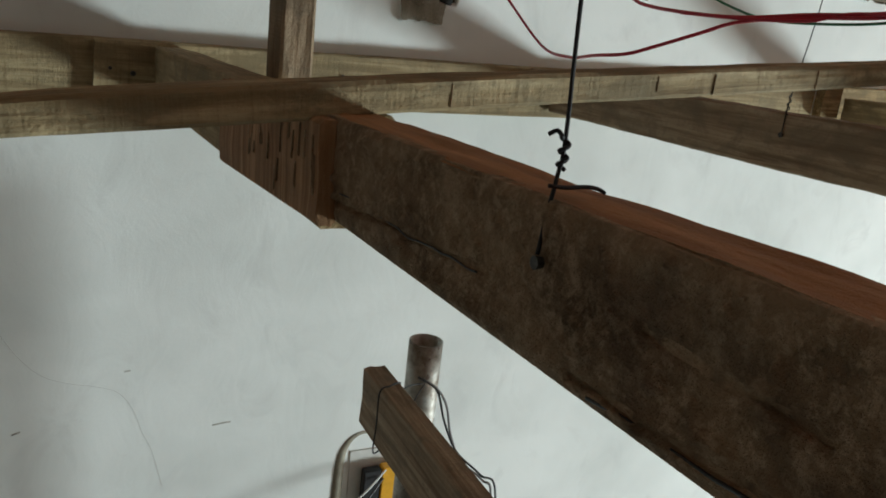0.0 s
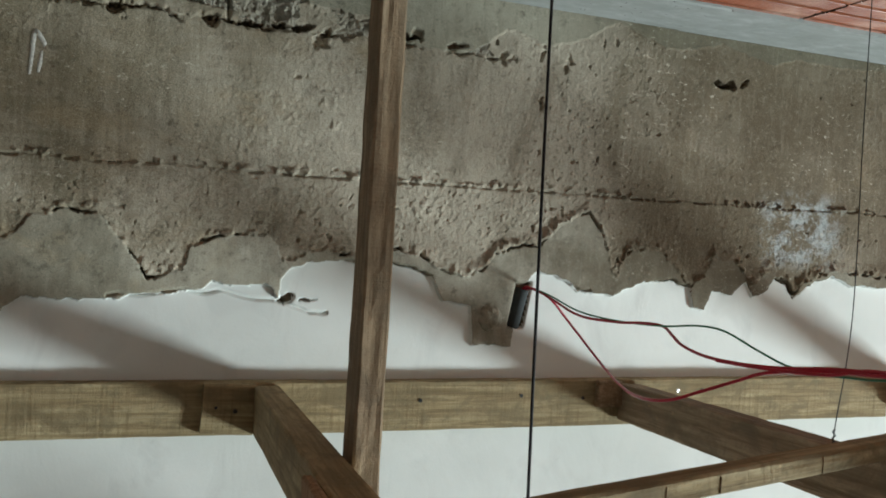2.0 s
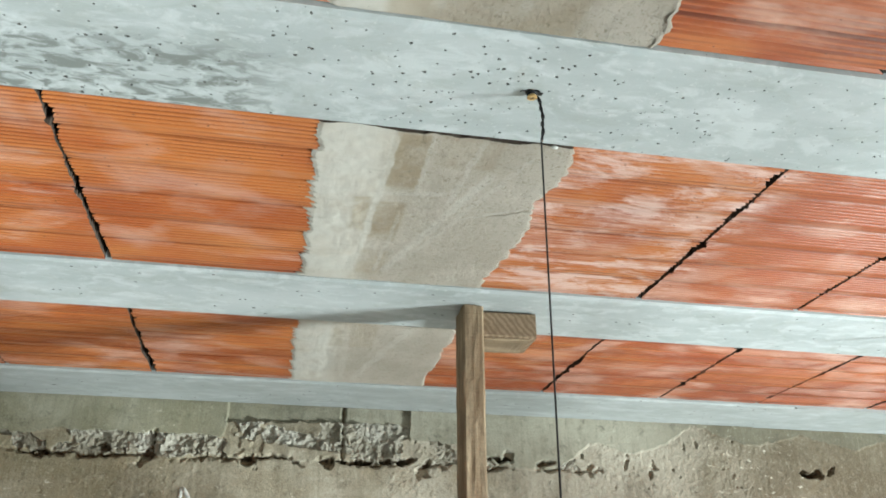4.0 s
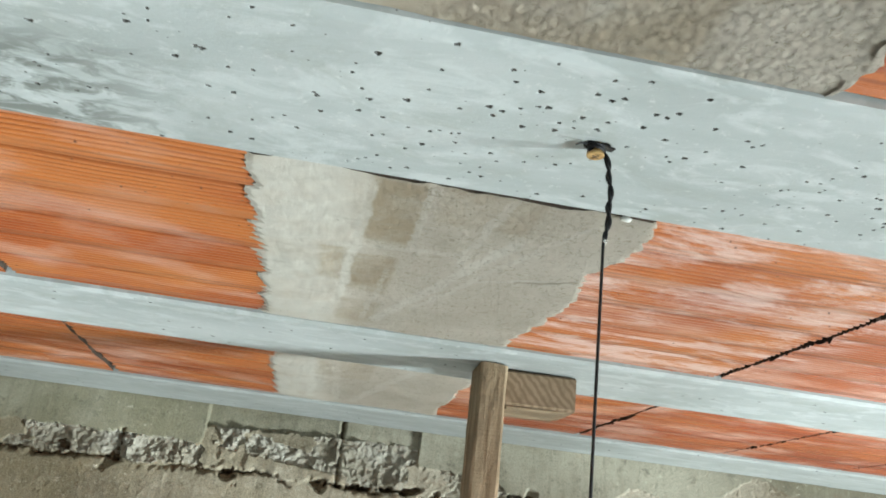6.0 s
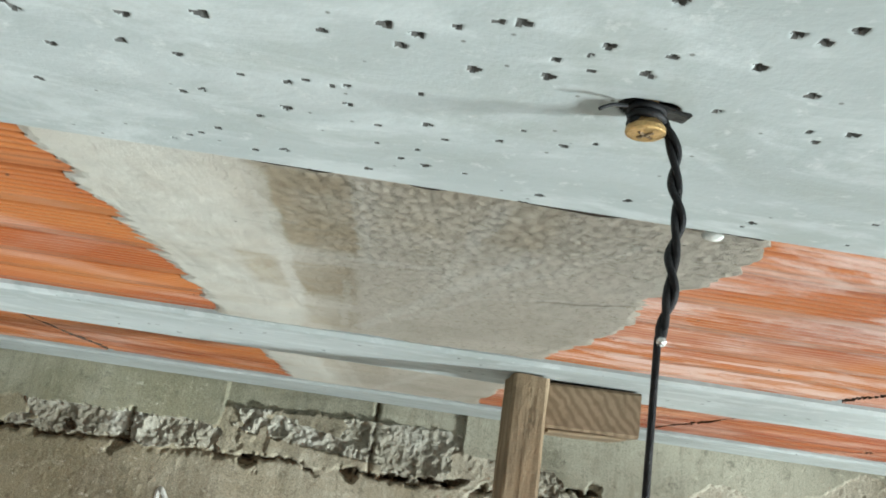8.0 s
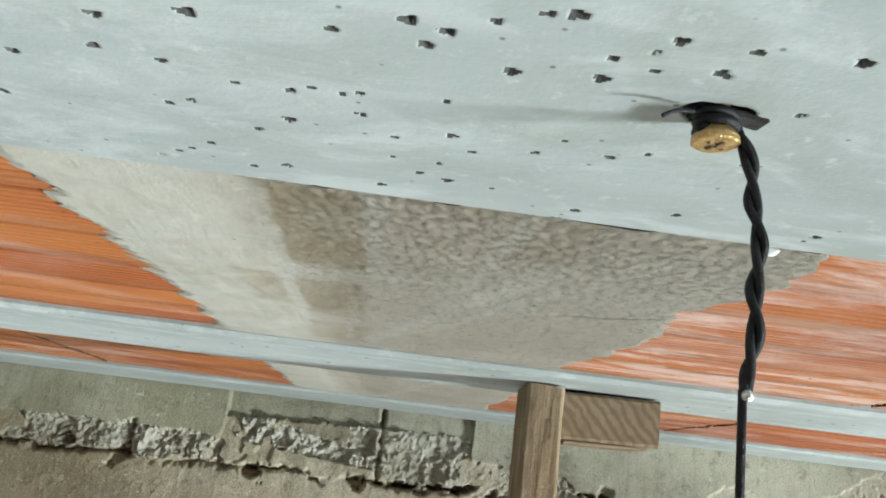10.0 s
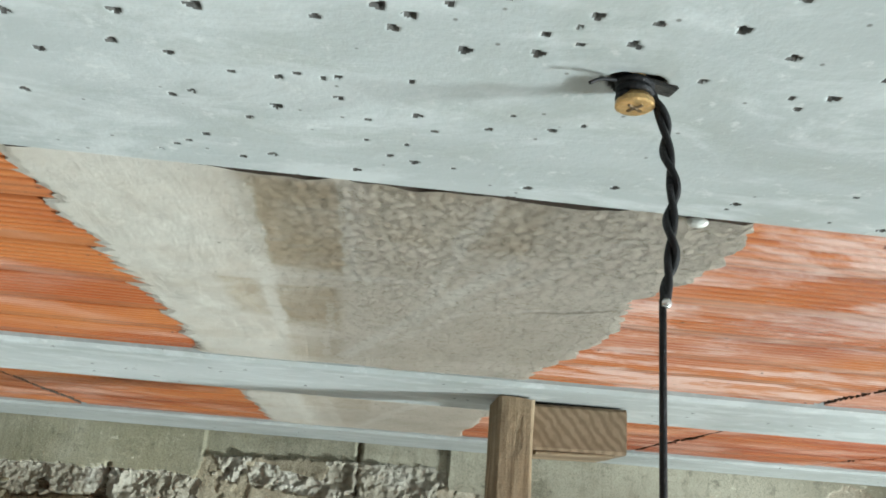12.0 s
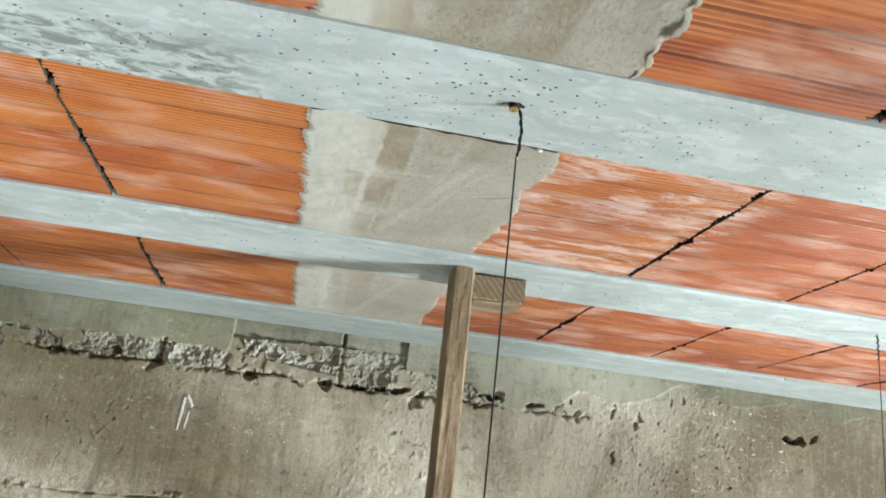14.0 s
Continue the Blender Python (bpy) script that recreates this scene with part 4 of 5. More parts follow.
def ceiling_beam(y0, y1, fine, seed):
    XA, XB = (-0.42, 0.62) if fine > 1 else (-0.75, 1.0)
    if fine:
        x, y, z, pit = beam_underside(y0, y1, XA, XB, 0.0006 if fine > 1 else 0.0014, seed, 330 if fine > 1 else 170)
        if fine > 1:
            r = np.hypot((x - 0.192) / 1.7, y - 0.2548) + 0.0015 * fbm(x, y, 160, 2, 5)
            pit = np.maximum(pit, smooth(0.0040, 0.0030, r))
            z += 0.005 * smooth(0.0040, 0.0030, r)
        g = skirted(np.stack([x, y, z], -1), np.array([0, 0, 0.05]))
        # faces inside a pit take the painted shade colour
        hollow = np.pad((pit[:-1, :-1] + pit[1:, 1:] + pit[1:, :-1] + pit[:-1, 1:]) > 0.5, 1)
        me = mesh_of("ceiling_beam", g.reshape(-1, 3), grid_faces(*g.shape[:2], 0, True), (M_BEAM, M_PITSHADE), hollow.reshape(-1), inner(*g.shape[:2]))
        ob = part("ceiling_beam", me)
        for a, b in ((LEFT, XA), (XB, RIGHT)):
            part("beam_length", box_bm(a, b, y0, y1, ZC - 0.003 + float(rise((y0 + y1) / 2)), ZC + 0.055), M_BEAM, ob)
    else:
        ob = part("ceiling_beam", box_bm(LEFT, RIGHT, y0, y1, ZC - 0.003, ZC + 0.05, 0.002), M_BEAM)
    tagged(ob, "pale grey precast concrete ceiling joist pitted with air holes", "beam", "precast ceiling joists", "structure")


ceiling_beam(*BEAM1, 2, 3)
ceiling_beam(0.690, 0.845, 1, 4)
ceiling_beam(1.172, 1.340, 1, 6)
for k in range(1, 9):
    ceiling_beam(BEAM1[0] - k * PITCH, BEAM1[1] - k * PITCH + 0.003, 0, 10 + k)

# ---- timber frame hung under the ceiling ----

ledger = thing("wall_ledger", "weathered pine ledger board fixed along the white wall", "timber", at=(0, 1.32, 1.98))
timber("board", (1.59, 1.322, 2.0670), (-1.62, 1.322, 2.0400), 0.024, 0.089, M_PINE_PALE, 2, parent=ledger)
timber("board", (2.95, 1.322, 2.085), (1.64, 1.322, 2.071), 0.024, 0.086, M_PINE, 3, parent=ledger)
knot = timber("cleat", (0.212, 1.3060, 2.0515), (0.1275, 1.3060, 2.0545), 0.016, 0.083, M_PINE_PALE, 4, parent=ledger, label="short pale wooden cleat with two screw holes")
timber("cleat", (1.65, 1.300, 2.074), (1.595, 1.300, 2.074), 0.022, 0.07, M_PINE, 5, parent=ledger, label="short end cleat")


def dot(name, x, y, z, r, mat, parent, axis="Y", depth=0.004):
    bm = bmesh.new()
    bmesh.ops.create_cone(bm, cap_ends=True, segments=12, radius1=r, radius2=r * 0.8, depth=depth)
    turn = {"Y": (90, 0, 0), "X": (0, 90, 0), "Z": (0, 0, 0)}[axis]
    bmesh.ops.transform(bm, matrix=pose(x, y, z, *turn), verts=bm.verts)
    return part(name, bm, mat, parent)


dot("screw_hole", 0.148, 1.3060, 2.0155, 0.003, M_BLACK, ledger, depth=0.003)
dot("screw_head", 0.179, 1.3050, 2.0095, 0.0042, M_STEEL, ledger)
dot("nail_head", 1.026, 1.2970, 2.043, 0.0045, M_BRIGHT, ledger)
for x, z in ((0.503, 2.022), (0.70, 2.03), (1.10, 2.04), (0.83, 2.025)):
    dot("knot_hole", x, 1.3215, z, 0.004, M_BLACK, ledger, depth=0.003)

# the joist that runs from the wall past the camera: pale far length, plate over the joint, old dark near length
joist = thing("ceiling_joist", "timber joist spliced from pale and old dark lengths", "timber", "timber joists", (0.19, 0.42, 2.05))
timber("far_length", (0.181, 0.43, 2.109), (0.2095, 1.321, 2.049), 0.042, 0.062, M_PINE, 7, h1=0.080, parent=joist, label="weathered pale brown length")
near = timber("near_length", (0.1755, -2.2, 2.262), (0.1815, 0.428, 2.1105), 0.031, 0.054, M_OLD, 8, wear=0.0018, h1=0.053, parent=joist, label="old dark stained length with long cracks")
near.data.materials.append(M_REDTOP)
# upward faces take the redder wood colour
for poly in near.data.polygons:
    if poly.normal.z > 0.8:
        poly.material_index = 1
plate = timber("splice_plate", (0.1705, 0.400, 2.1095), (0.1755, 0.665, 2.093), 0.0105, 0.0535, M_PLY, 9, h1=0.064, parent=joist, label="orange splice plate with splintered nail slots")
for k, (y, z) in enumerate(((0.425, 2.095), (0.44, 2.075), (0.47, 2.09), (0.485, 2.062), (0.52, 2.082), (0.405, 2.08), (0.55, 2.07))):
    bm = box_bm(0.1700 + (y - 0.385) * 0.018, 0.1722 + (y - 0.385) * 0.018, y - 0.0016, y + 0.0016, z - 0.010, z + 0.006, 0.0008)
    part("nail_slot", bm, M_OLD, joist)

plate_rng = np.random.RandomState(5)
for k in range(16):
    y, top = plate_rng.uniform(0.405, 0.56), 0.002 + 0.03 * plate_rng.rand()
    long = plate_rng.uniform(0.008, 0.022)
    face = 0.1700 + (y - 0.400) * 0.0189
    zt = 2.1095 - (y - 0.400) * 0.062 - top
    part("splinter_groove", box_bm(face - 0.0004, face + 0.0008, y - 0.0005, y + 0.0005, zt - long, zt, 0.0003), M_OLD, plate)


def crack_line(name, pts, parent, r=0.0007, mat=None):
    return part(name, tube_mesh(name, pts, r, mat or M_BLACK, 5, 5), None, parent)


def weathered_face():
    """The crusted, split side of the old length."""
    ys, vs = np.arange(-0.45, 0.4265, 0.0015), np.linspace(0.02, 0.985, 40)
    y, v = np.meshgrid(ys, vs, indexing="ij")
    top = 2.1105 + (0.428 - y) * 0.0577
    h = 0.0016 + 0.0020 * fbm(y * 0.6, v * 0.054, 45, 4, 101) + 0.0020 * smooth(0.2, 0.7, fbm(y, v * 0.054, 190, 3, 103))
    h = h - 0.0016 * smooth(0.35, 0.6, fbm(y, v * 0.02, 120, 3, 105)) * smooth(0.0, 0.5, fbm(y, v * 0.054, 14, 2, 107))
    for y0, y1, f0, f1 in ((0.24, 0.40, 0.80, 0.60), (-0.02, 0.185, 0.88, 0.78), (-0.45, 0.0, 0.70, 0.86), (0.10, 0.16, 0.42, 0.50)):
        t = np.clip((y - y0) / (y1 - y0), 0, 1)
        mid = f0 + (f1 - f0) * (1 - t) + 0.035 * fbm(y, 0 * y, 40, 3, 109)
        h = h - 0.006 * np.exp(-(((v - mid) / 0.016) ** 2)) * ((y > y0) & (y < y1)) * smooth(-0.7, 0.0, fbm(y, 0 * y, 25, 2, 111))
    edge = smooth(0.0, 0.09, v) * smooth(1.0, 0.90, v)
    h = 0.0004 + np.maximum(h, -0.006) * edge
    x = 0.1818 - (0.428 - y) * 0.0023 - h
    g = skirted(np.stack([x, y, top - 0.0538 * v], -1), np.array([0.006, 0, 0]))
    return mesh_of("weathered_face", g.reshape(-1, 3), grid_faces(*g.shape[:2], 0, False), (M_OLD,), None, inner(*g.shape[:2]))


# thin black strands on the face stand in for shade inside the cracks
for start, stop, v0, v1, wide in ((0.424, 0.245, 0.70, 0.66, 0.00045), (0.175, -0.03, 0.92, 0.80, 0.0006), (-0.03, -0.30, 0.80, 0.70, 0.0006)):
    pts = []
    for k in range(26):
        f = k / 25
        y = start + (stop - start) * f
        v = v0 + (v1 - v0) * f + 0.045 * float(fbm(y, 0.0, 70, 4, 115))
        pts.append((0.1818 - (0.428 - y) * 0.0023 - 0.0013 - 0.0007 * float(fbm(y, 0.3, 50, 2, 116)), y, 2.1105 + (0.428 - y) * 0.0577 - 0.0538 * v))
    crack_line("crack", pts, joist, wide)

part("weathered_face", weathered_face(), None, joist, "dark crusted side face split by long cracks")

second = thing("ceiling_joist", "weathered brown timber joist running out from the wall ledger", "timber", "timber joists", (0.9, 1.0, 2.0))
timber("length", (0.772, -0.6, 2.155), (0.906, 1.321, 2.053), 0.045, 0.068, M_POST, 12, h1=0.070, parent=second)
timber("cleat", (0.905, 1.3060, 2.060), (0.855, 1.3060, 2.060), 0.016, 0.05, M_OLD, 13, parent=second, label="dark end cleat")
for y, z in ((1.20, 2.035), (1.17, 2.02), (1.12, 2.04)):
    bm = bmesh.new()
    bmesh.ops.create_icosphere(bm, subdivisions=1, radius=0.004)
    bmesh.ops.transform(bm, matrix=pose(0.8975 - (1.2 - y) * 0.07 + 0.002, y, z), verts=bm.verts)
    part("knot", bm, M_OLD, second)

third = thing("ceiling_joist", "weathered pale timber joist meeting the end cleat of the wall ledger", "timber", "timber joists", (1.66, 1.3, 2.0))
timber("length", (1.515, -0.6, 2.150), (1.655, 1.296, 2.050), 0.045, 0.068, M_PINE, 14, parent=third)

rail = thing("cross_batten", "narrow sawn pale batten laid across the timber joists", "timber", at=(0.2, 0.42, 2.11))
timber("batten", (1.9, 0.631, 2.2475), (-1.4, 0.226, 2.0140), 0.021, 0.0187, M_PINE_PALE, 15, wear=0.0009, wane=0.004, parent=rail)

for x, low in ((0.255, 0.016), (0.415, 0.013), (0.470, 0.017), (0.585, 0.017), (0.690, 0.015), (0.02, 0.014)):
    y, top = 0.631 + (x - 1.9) * 0.12273, 2.2475 + (x - 1.9) * 0.07076
    part("saw_mark", box_bm(x - 0.0004, x + 0.0004, y - 0.0007, y + 0.002, top - low, top - 0.003, 0.0003), M_OLD, rail)

post = thing("hanger_post", "brown weathered upright post from joist to ceiling beam", "post", at=(0.247, 0.745, 2.04))
timber_post = part("post", timber_mesh("post", 0.7085, 0.030, 0.050, 0.0275, 0.048, M_POST, 17, 0.0014), None, post)
timber_post.matrix_basis = Matrix(((0, -1, 0, 0.2400), (0, 0, -1, 0.736), (1, 0, 0, 2.043), (0, 0, 0, 1)))
shim = thing("packing_block", "pale timber offcut wedged under a concrete ceiling joist", "timber", at=(0.302, 0.765, 2.712))
blk = timber("block", (0.3440, 0.752, 2.7525), (0.2700, 0.752, 2.7515), 0.07, 0.035, M_ENDG, 18, wear=0.0006, parent=shim)
timber("splinter", (0.336, 0.756, 2.7170), (0.274, 0.756, 2.7155), 0.06, 0.003, M_POST, 19, wear=0.0006, parent=shim, label="rough split underside")

# ---- hanger wires ----
WR = 0.0007
wire = thing("hanger_wire", "black annealed wire twisted on a screw and tied round a joist", "wire", "hanger wires", (0.19, 0.25, 2.70))
part("strand", tube_mesh("strand", [(0.1962, 0.2512, 2.702), (0.1948, 0.2478, 2.6), (0.1912, 0.2375, 2.4), (0.1854, 0.2175, 2.2), (0.1842, 0.2112, 2.142), (0.1826, 0.2098, 2.130), (0.1802, 0.2087, 2.118), (0.1775, 0.2065, 2.106)], WR, M_WIRE, 8, 8), None, wire)
for s, wide in ((0, 0.0004), (1, 0.0011)):
    pts = []
    for k in range(49):
        f = k / 48
        ang = s * math.pi + f * 2 * math.pi * 3.1
        r = wide * min(1.0, 12 * f, 6 * (1 - f) + 0.25)
        lean = 0.0034 * math.sin(f ** 0.75 * math.pi * 0.95)
        pts.append((0.1950 + 0.0012 * f + lean + r * math.cos(ang), 0.2552 - 0.0040 * f + r * math.sin(ang) * 0.8, 2.7480 - 0.0470 * f))
    part("twist", tube_mesh("twist", pts, 0.0008, M_WIRE, 7, 3), None, wire)
bm = bmesh.new()
bmesh.ops.create_icosphere(bm, subdivisions=2, radius=0.0010)
bmesh.ops.translate(bm, vec=(0.1966, 0.2502, 2.7010), verts=bm.verts)
part("cut_tip", bm, M_BRIGHT, wire, "bright cut wire tip")
coil = []
for k in range(40):
    ang = k / 39 * 2 * math.pi * 2.6
    coil.append((0.1918 + 0.0032 * math.cos(ang), 0.2548 + 0.0032 * math.sin(ang), 2.7495 - 0.0042 * k / 39))
coil.append((0.1955, 0.2555, 2.7470))
part("coil", tube_mesh("coil", coil, 0.0009, M_WIRE, 7, 3), None, wire)
part("loose_end", tube_mesh("loose_end", [(0.1870, 0.2520, 2.7475), (0.1835, 0.2505, 2.7465), (0.1810, 0.2500, 2.7450)], 0.0004, M_WIRE, 6, 4), None, wire)
knot_pts = []
for k in range(25):
    ang = k / 24 * 2 * math.pi * 2.5
    knot_pts.append((0.1835 + 0.0013 * math.cos(ang), 0.2100 + 0.0012 * math.sin(ang), 2.131 + 0.010 * k / 24))
knot_pts += [(0.1812, 0.2115, 2.1425), (0.1793, 0.2130, 2.1410)]
part("knot", tube_mesh("knot", knot_pts, 0.0007, M_WIRE, 7, 3), None, wire)
part("tie", tube_mesh("tie", [(0.1795, 0.209, 2.1265), (0.186, 0.2095, 2.1258), (0.194, 0.2103, 2.1258), (0.1990, 0.2110, 2.1250), (0.2020, 0.2115, 2.1235)], 0.0007, M_WIRE, 7, 5), None, wire)
nail = dot("nail_head", 0.1772, 0.205, 2.104, 0.0022, M_STEEL, wire, "X", 0.003)

screw = thing("ceiling_screw", "yellow zinc cross-head screw driven into a pitted ceiling joist", "screw", at=(0.1918, 0.2548, 2.7435))


def screw_mesh():
    bm = bmesh.new()
    rings = [(0.0022, 0.016), (0.0022, 0.0035), (0.0040, 0.0010), (0.0041, 0.0), (0.0036, -0.0003)]
    n = 28
    loops = [[bm.verts.new((r * math.cos(2 * math.pi * k / n), r * math.sin(2 * math.pi * k / n), z)) for k in range(n)] for r, z in rings]
    for a, b in zip(loops, loops[1:]):
        for k in range(n):
            bm.faces.new((a[k], b[k], b[(k + 1) % n], a[(k + 1) % n]))
    bm.faces.new(loops[-1][::-1])
    bmesh.ops.recalc_face_normals(bm, faces=bm.faces)
    bmesh.ops.translate(bm, vec=(0.1918, 0.2548, 2.7435), verts=bm.verts)
    return bm


part("screw_body", screw_mesh(), M_BRASS, screw)
for a in (35, 125):
    bm = box_bm(-0.0020, 0.0020, -0.00035, 0.00035, -0.0003, 0.0003, 0.0001)
    bmesh.ops.transform(bm, matrix=pose(0.1918, 0.2548, 2.7432, 0, 0, a), verts=bm.verts)
    part("recess", bm, M_OLD, screw)
bm = box_bm(-0.006, 0.007, -0.0022, 0.0022, -0.0006, 0.0006, 0.0005)
bmesh.ops.transform(bm, matrix=pose(0.1940, 0.2552, 2.7493, 0, 4, 8), verts=bm.verts)
part("washer_strip", bm, M_STEEL, screw, "bent dark steel strip")

wire2 = thing("hanger_wire", "thin black wire dropped from a ceiling joist to a timber joist", "wire", "hanger wires", (0.885, 0.745, 2.06))
part("strand", tube_mesh("strand", [(0.884, 0.749, 2.752), (0.8845, 0.748, 2.72), (0.883, 0.745, 2.5), (0.884, 0.742, 2.25), (0.8665, 0.740, 2.11), (0.8645, 0.740, 2.078), (0.8645, 0.74, 2.057)], WR, M_WIRE, 7, 6), None, wire2)
t2 = [(0.8845 + 0.0016 * math.cos(k * 1.2), 0.7485 + 0.0016 * math.sin(k * 1.2), 2.75 - 0.0016 * k) for k in range(24)]
part("twist", tube_mesh("twist", t2, 0.0008, M_WIRE, 6, 3), None, wire2)
t3 = [(0.8655 + 0.0018 * math.cos(k * 1.2), 0.740 + 0.0018 * math.sin(k * 1.2), 2.105 - 0.0017 * k) for k in range(18)]
part("twist", tube_mesh("twist", t3, 0.0008, M_WIRE, 6, 3), None, wire2)
dot("nail_head", 0.8640, 0.740, 2.056, 0.0034, M_STEEL, wire2, "X", 0.003)

crumb = bmesh.new()
bmesh.ops.create_icosphere(crumb, subdivisions=2, radius=0.0022)
for v in crumb.verts:
    v.co *= 1 + 0.25 * noise.noise(v.co * 900)
bmesh.ops.transform(crumb, matrix=pose(0.2365, 0.3335, 2.7505) @ Matrix.Diagonal((1.6, 0.9, 0.8, 1)), verts=crumb.verts)
tagged(part("plaster_crumb", crumb, M_BOXW), "small white crumb caught in a ceiling joint", "debris")

stone = bmesh.new()
bmesh.ops.create_icosphere(stone, subdivisions=3, radius=1.0)
for v in stone.verts:
    v.co *= 1 + 0.22 * noise.noise(v.co * 1.7)
bmesh.ops.transform(stone, matrix=pose(-0.205, 1.346, 2.108, 0, 25, 0) @ Matrix.Diagonal((0.011, 0.007, 0.007, 1)), verts=stone.verts)
tagged(part("pebble", stone, M_BOXW), "pale pebble stuck in a hole at the torn mortar edge", "stone")

# ---- conduit and cables on the wall ----
conduit = thing("conduit_stub", "dark plastic conduit stub lying in a chased wall slot", "conduit", at=(0.69, 1.345, 2.13))
tilt_a, tilt_b = Vector((0.6885, 1.3585, 2.154)), Vector((0.7005, 1.348, 2.228))


def open_pipe(name, a, b, r_out, r_in, mat, n=24, ridges=0.0):
    a, b = Vector(a), Vector(b)
    way = (b - a).normalized()
    side = way.cross(Vector((0, 1, 0.2))).normalized()
    up = side.cross(way)
    rows = []
    steps = 28
    for k in range(steps + 1):
        f = k / steps
        rows.append((a + (b - a) * f, r_out + ridges * math.sin(k * 2.2)))
    rows += [(b, r_in), (b - way * min(0.1, (b - a).length * 0.6), r_in)]
    verts = [q + r * (math.cos(2 * math.pi * k / n) * side + math.sin(2 * math.pi * k / n) * up) for q, r in rows for k in range(n)]
    faces = [(i * n + k, i * n + (k + 1) % n, (i + 1) * n + (k + 1) % n, (i + 1) * n + k) for i in range(len(rows) - 1) for k in range(n)]
    faces += [tuple(range(n))[::-1], tuple(range(len(verts) - n, len(verts)))]
    me = bpy.data.meshes.new(name)
    me.from_pydata(verts, [], faces)
    me.materials.append(mat)
    me.polygons.foreach_set("use_smooth", [len(f) == 4 for f in faces])
    return me


part("tube", open_pipe("tube", tilt_a, tilt_b, 0.0125, 0.0098, M_CONDUIT, 24, 0.0), None, conduit)
lump = bmesh.new()
bmesh.ops.create_icosphere(lump, subdivisions=4, radius=1.0)
for v in lump.verts:
    v.co *= 1 + 0.16 * noise.noise(v.co * 2.3) + 0.07 * noise.noise(v.co * 7)
bmesh.ops.transform(lump, matrix=pose(0.635, 1.343, 2.172) @ Matrix.Diagonal((0.024, 0.012, 0.026, 1)), verts=lump.verts)
tagged(part("mortar_lump", lump, M_MORTAR), "rough lump of grey mortar pressed onto the wall beside the conduit", "mortar")


def cable(label, pts, r, mat):
    t = thing("electric_cable", label, "cable", "loose cables", pts[0])
    part("sheath", tube_mesh("sheath", pts, r, mat, 8, 8), None, t)


cable("loose red electric cable running from the wall conduit", [(0.6985, 1.347, 2.216), (0.703, 1.335, 2.233), (0.719, 1.27, 2.219), (0.715, 1.15, 2.2), (0.734, 1.06, 2.2), (0.744, 1.0, 2.206), (0.758, 0.97, 2.205), (0.747, 0.93, 2.197), (0.732, 0.88, 2.188), (0.72, 0.8, 2.184), (0.746, 0.73, 2.185), (0.77, 0.66, 2.195), (0.801, 0.58, 2.206), (0.894, 0.508, 2.239)], 0.0022, M_RED)
cable("red electric cable sagging from the wall conduit", [(0.6995, 1.347, 2.214), (0.706, 1.333, 2.230), (0.724, 1.28, 2.217), (0.768, 1.28, 2.173), (0.796, 1.2, 2.108), (0.715, 1.0, 2.108), (0.652, 0.85, 2.123), (0.658, 0.8, 2.131), (0.683, 0.78, 2.144), (0.716, 0.75, 2.164), (0.738, 0.72, 2.18), (0.77, 0.66, 2.192), (0.795, 0.575, 2.202), (0.87, 0.498, 2.232)], 0.0022, M_RED)
cable("loose dark green electric cable running from the wall conduit", [(0.7005, 1.348, 2.215), (0.706, 1.335, 2.231), (0.719, 1.27, 2.223), (0.72, 1.16, 2.206), (0.734, 1.06, 2.202), (0.754, 0.965, 2.206), (0.744, 0.87, 2.218), (0.758, 0.83, 2.216), (0.772, 0.78, 2.198), (0.771, 0.72, 2.187), (0.779, 0.66, 2.187), (0.802, 0.58, 2.197), (0.871, 0.508, 2.227)], 0.0015, M_GREEN)
cable("loose red electric cable in the hanging bundle", [(0.717, 0.79, 2.183), (0.739, 0.722, 2.184), (0.766, 0.655, 2.189), (0.784, 0.62, 2.2), (0.789, 0.57, 2.204), (0.804, 0.525, 2.216)], 0.0020, M_RED)

# ---- low timber, pipe and socket box ----
low = thing("scaffold_timber", "brown scaffold timber lashed to a steel pipe with wire", "timber", at=(0.455, -1.2, 1.587))
timber("beam", (0.400, -3.98, 1.668), (0.444, 0.972, 1.6735), 0.032, 0.086, M_POST, 23, wear=0.0015, parent=low)
part("lashing", tube_mesh("lashing", [(0.560, 1.02, 1.612), (0.52, 0.99, 1.626), (0.478, 0.935, 1.640), (0.474, 0.915, 1.675), (0.455, 0.905, 1.678), (0.440, 0.902, 1.672), (0.438, 0.898, 1.63), (0.438, 0.90, 1.585), (0.455, 0.91, 1.583), (0.477, 0.92, 1.586), (0.53, 0.985, 1.60), (0.565, 1.022, 1.61)], 0.0011, M_WIRE, 6, 6), None, low, "black tie wire")
pipe = thing("steel_pipe", "upright dull galvanised steel pipe with an open top and rust specks", "pipe", at=(0.568, 1.05, BASE))
part("tube", open_pipe("tube", (0.588, 1.052, BASE), (0.5735, 1.050, 1.668), 0.0262, 0.0235, M_PIPE, 32), None, pipe)
cable("loose grey cable trailing from the pipe lashing", [(0.552, 1.018, 1.622), (0.575, 1.005, 1.612), (0.592, 0.995, 1.585), (0.600, 0.985, 1.54), (0.615, 0.97, 1.50), (0.645, 0.95, 1.475), (0.660, 0.94, 1.44), (0.665, 0.93, 1.2)], 0.0019, M_GREY)
cable("loose black cable trailing from the pipe lashing", [(0.550, 1.016, 1.626), (0.578, 1.004, 1.606), (0.59, 0.992, 1.56), (0.608, 0.975, 1.515), (0.640, 0.95, 1.485), (0.664, 0.935, 1.45), (0.668, 0.93, 1.2)], 0.0017, M_BLACK)

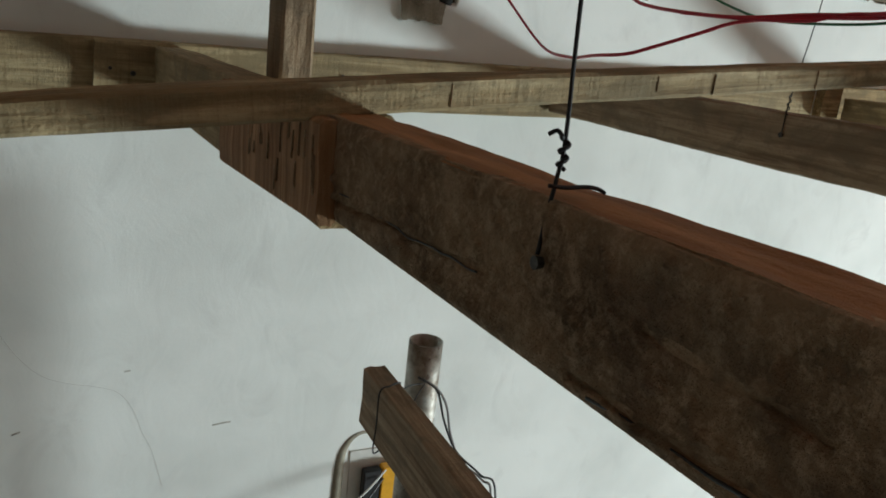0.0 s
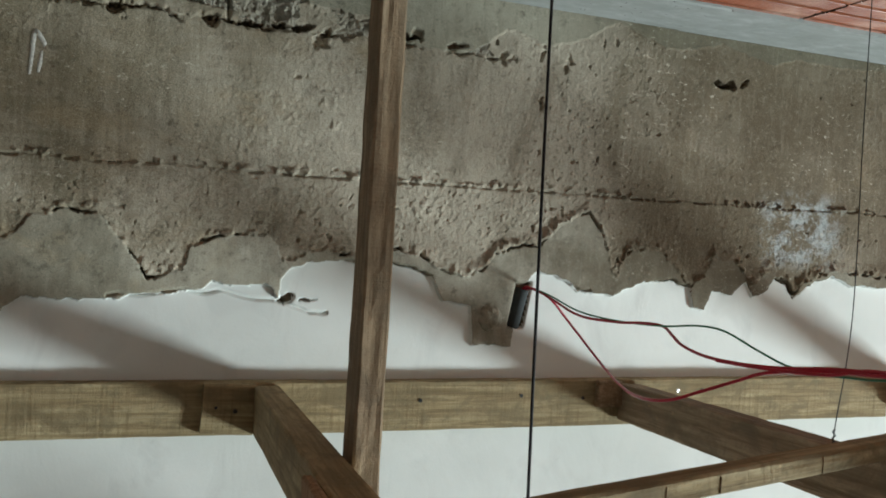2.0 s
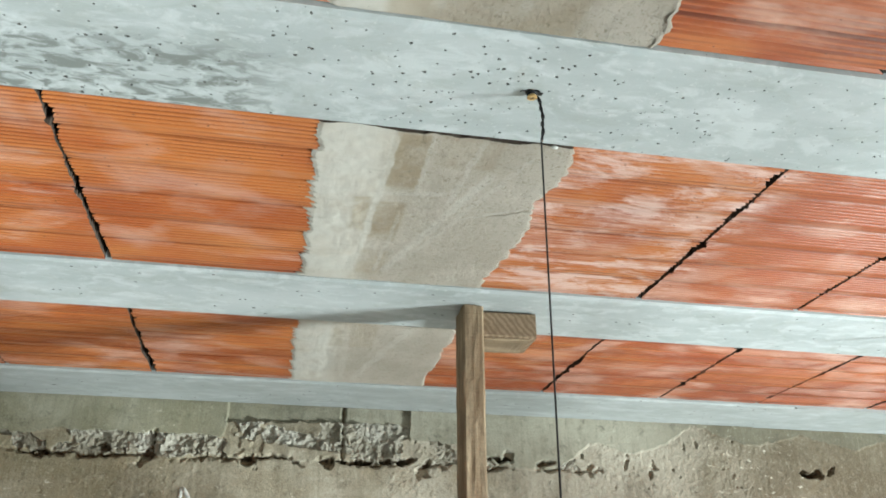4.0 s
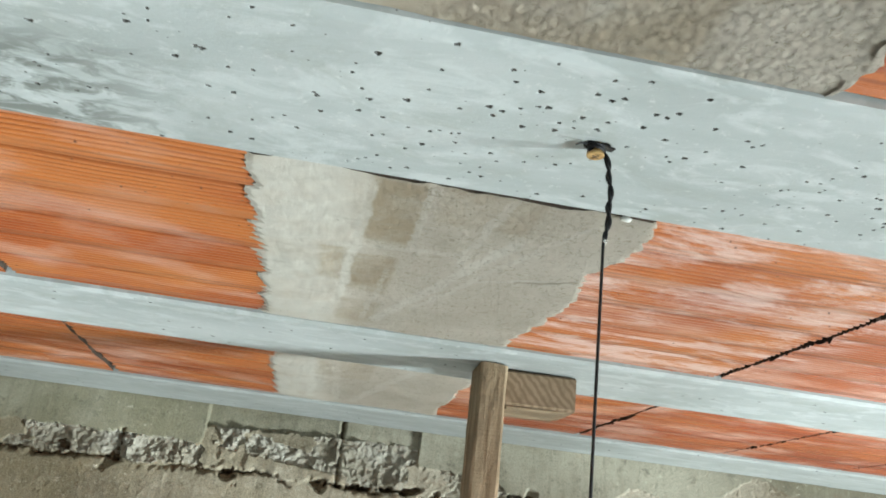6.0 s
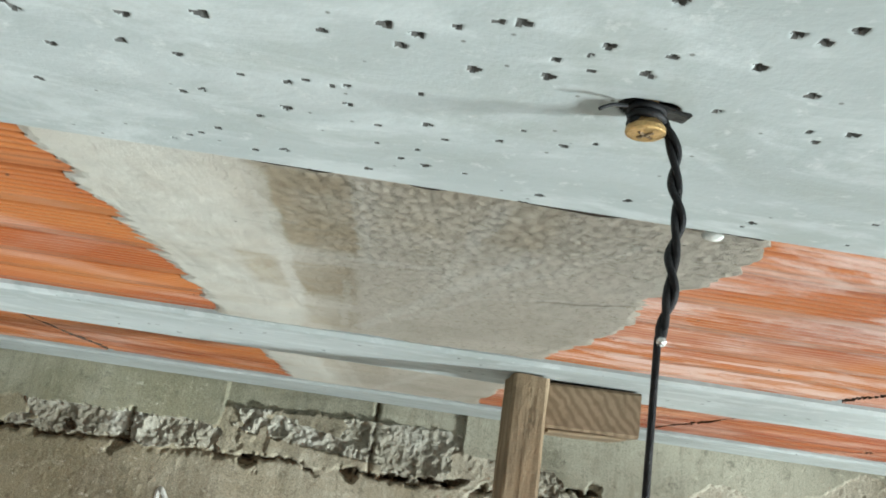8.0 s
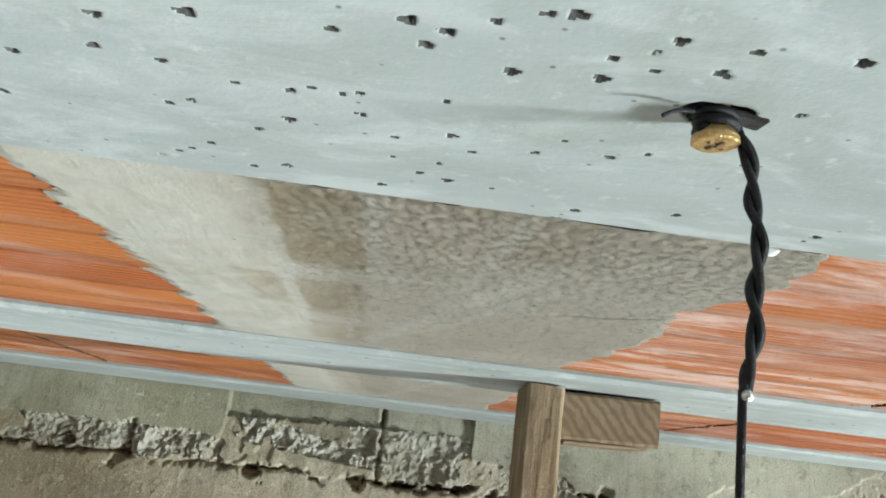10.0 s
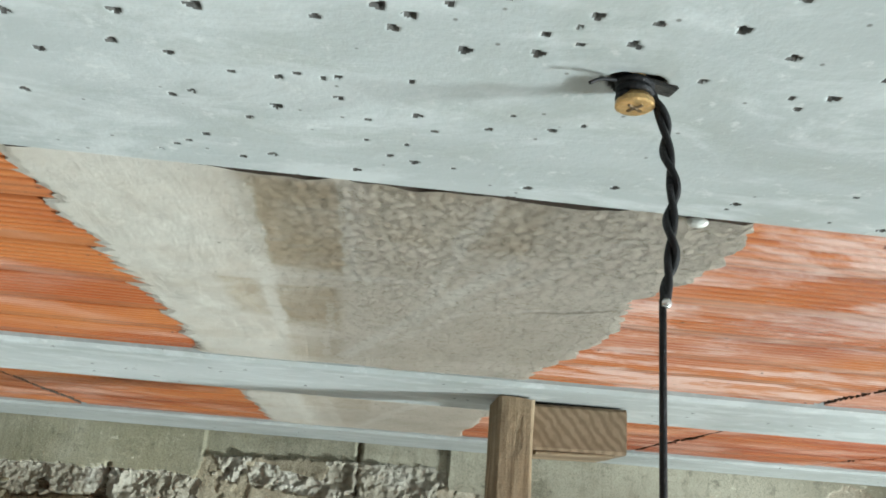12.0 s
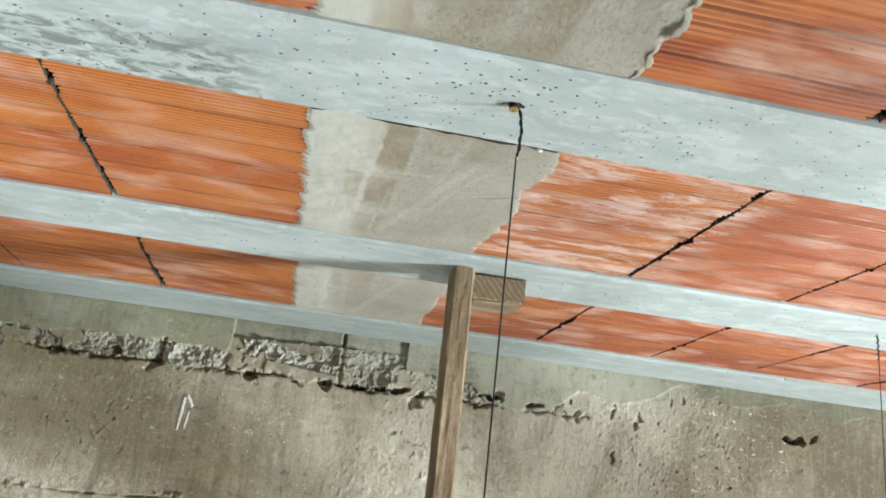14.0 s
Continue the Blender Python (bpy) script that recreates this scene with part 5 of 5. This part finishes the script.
box = thing("socket_box", "open white wall socket box with black and yellow inserts", "socket box", at=(0.66, 1.34, 1.2))
part("mortar_surround", tube_mesh("mortar_surround", [(0.566, 1.3545, 0.98), (0.566, 1.3545, 1.15), (0.568, 1.3545, 1.27), (0.580, 1.3545, 1.315), (0.606, 1.3545, 1.335), (0.64, 1.3545, 1.330), (0.668, 1.3545, 1.295)], [0.012, 0.013, 0.012, 0.010, 0.008, 0.008, 0.006], M_MORTAR, 8, 6), None, box, "rough brown mortar rim")
part("frame", box_bm(0.585, 0.76, 1.3455, 1.352, 1.00, 1.300, 0.003), M_BOXW, box)
part("insert", box_bm(0.612, 0.648, 1.322, 1.340, 1.12, 1.262, 0.002), M_BLACK, box, "black plastic insert")
part("insert", box_bm(0.649, 0.69, 1.320, 1.340, 1.10, 1.266, 0.002), M_YELLOW, box, "yellow plastic insert")
cable("thin white cable leading from the wall socket box", [(0.655, 1.318, 1.262), (0.60, 1.29, 1.235), (0.52, 1.27, 1.19), (0.45, 1.28, 1.12)], 0.002, M_BOXW)
cable("thin black cable leading from the wall socket box", [(0.65, 1.316, 1.245), (0.60, 1.285, 1.215), (0.53, 1.27, 1.165), (0.47, 1.28, 1.08)], 0.002, M_BLACK)

# ---- hairline cracks and marks on the wall ----
crack_line("hairline_crack", [(-0.02, 1.3479, 1.62), (-0.005, 1.3479, 1.585), (0.02, 1.3479, 1.545), (0.05, 1.3479, 1.515), (0.09, 1.3479, 1.498), (0.13, 1.3479, 1.488), (0.162, 1.3479, 1.474), (0.185, 1.3479, 1.44), (0.2, 1.3479, 1.395), (0.217, 1.3479, 1.353), (0.235, 1.3479, 1.28)], north, 0.00025, M_CRACK)
crack_line("scratch", [(0.320, 1.3479, 1.391), (0.335, 1.3479, 1.393), (0.352, 1.3479, 1.394)], north, 0.0013, M_CRACK)
crack_line("scratch", [(0.002, 1.3479, 1.416), (0.014, 1.3479, 1.420)], north, 0.0013, M_CRACK)
crack_line("scratch", [(0.172, 1.3479, 1.512), (0.182, 1.3479, 1.513)], north, 0.0010, M_CRACK)
crack_line("chalk_mark", [(-0.157, 1.3488, 2.528), (-0.155, 1.3488, 2.560), (-0.152, 1.3488, 2.593), (-0.142, 1.3488, 2.584), (-0.136, 1.3488, 2.572)], north, [0.0045, 0.0058, 0.0062, 0.0055, 0.0044], M_CHALK)
crack_line("chalk_mark", [(-0.145, 1.3488, 2.532), (-0.143, 1.3488, 2.548), (-0.141, 1.3488, 2.566)], north, [0.0045, 0.0058, 0.0046], M_CHALK)
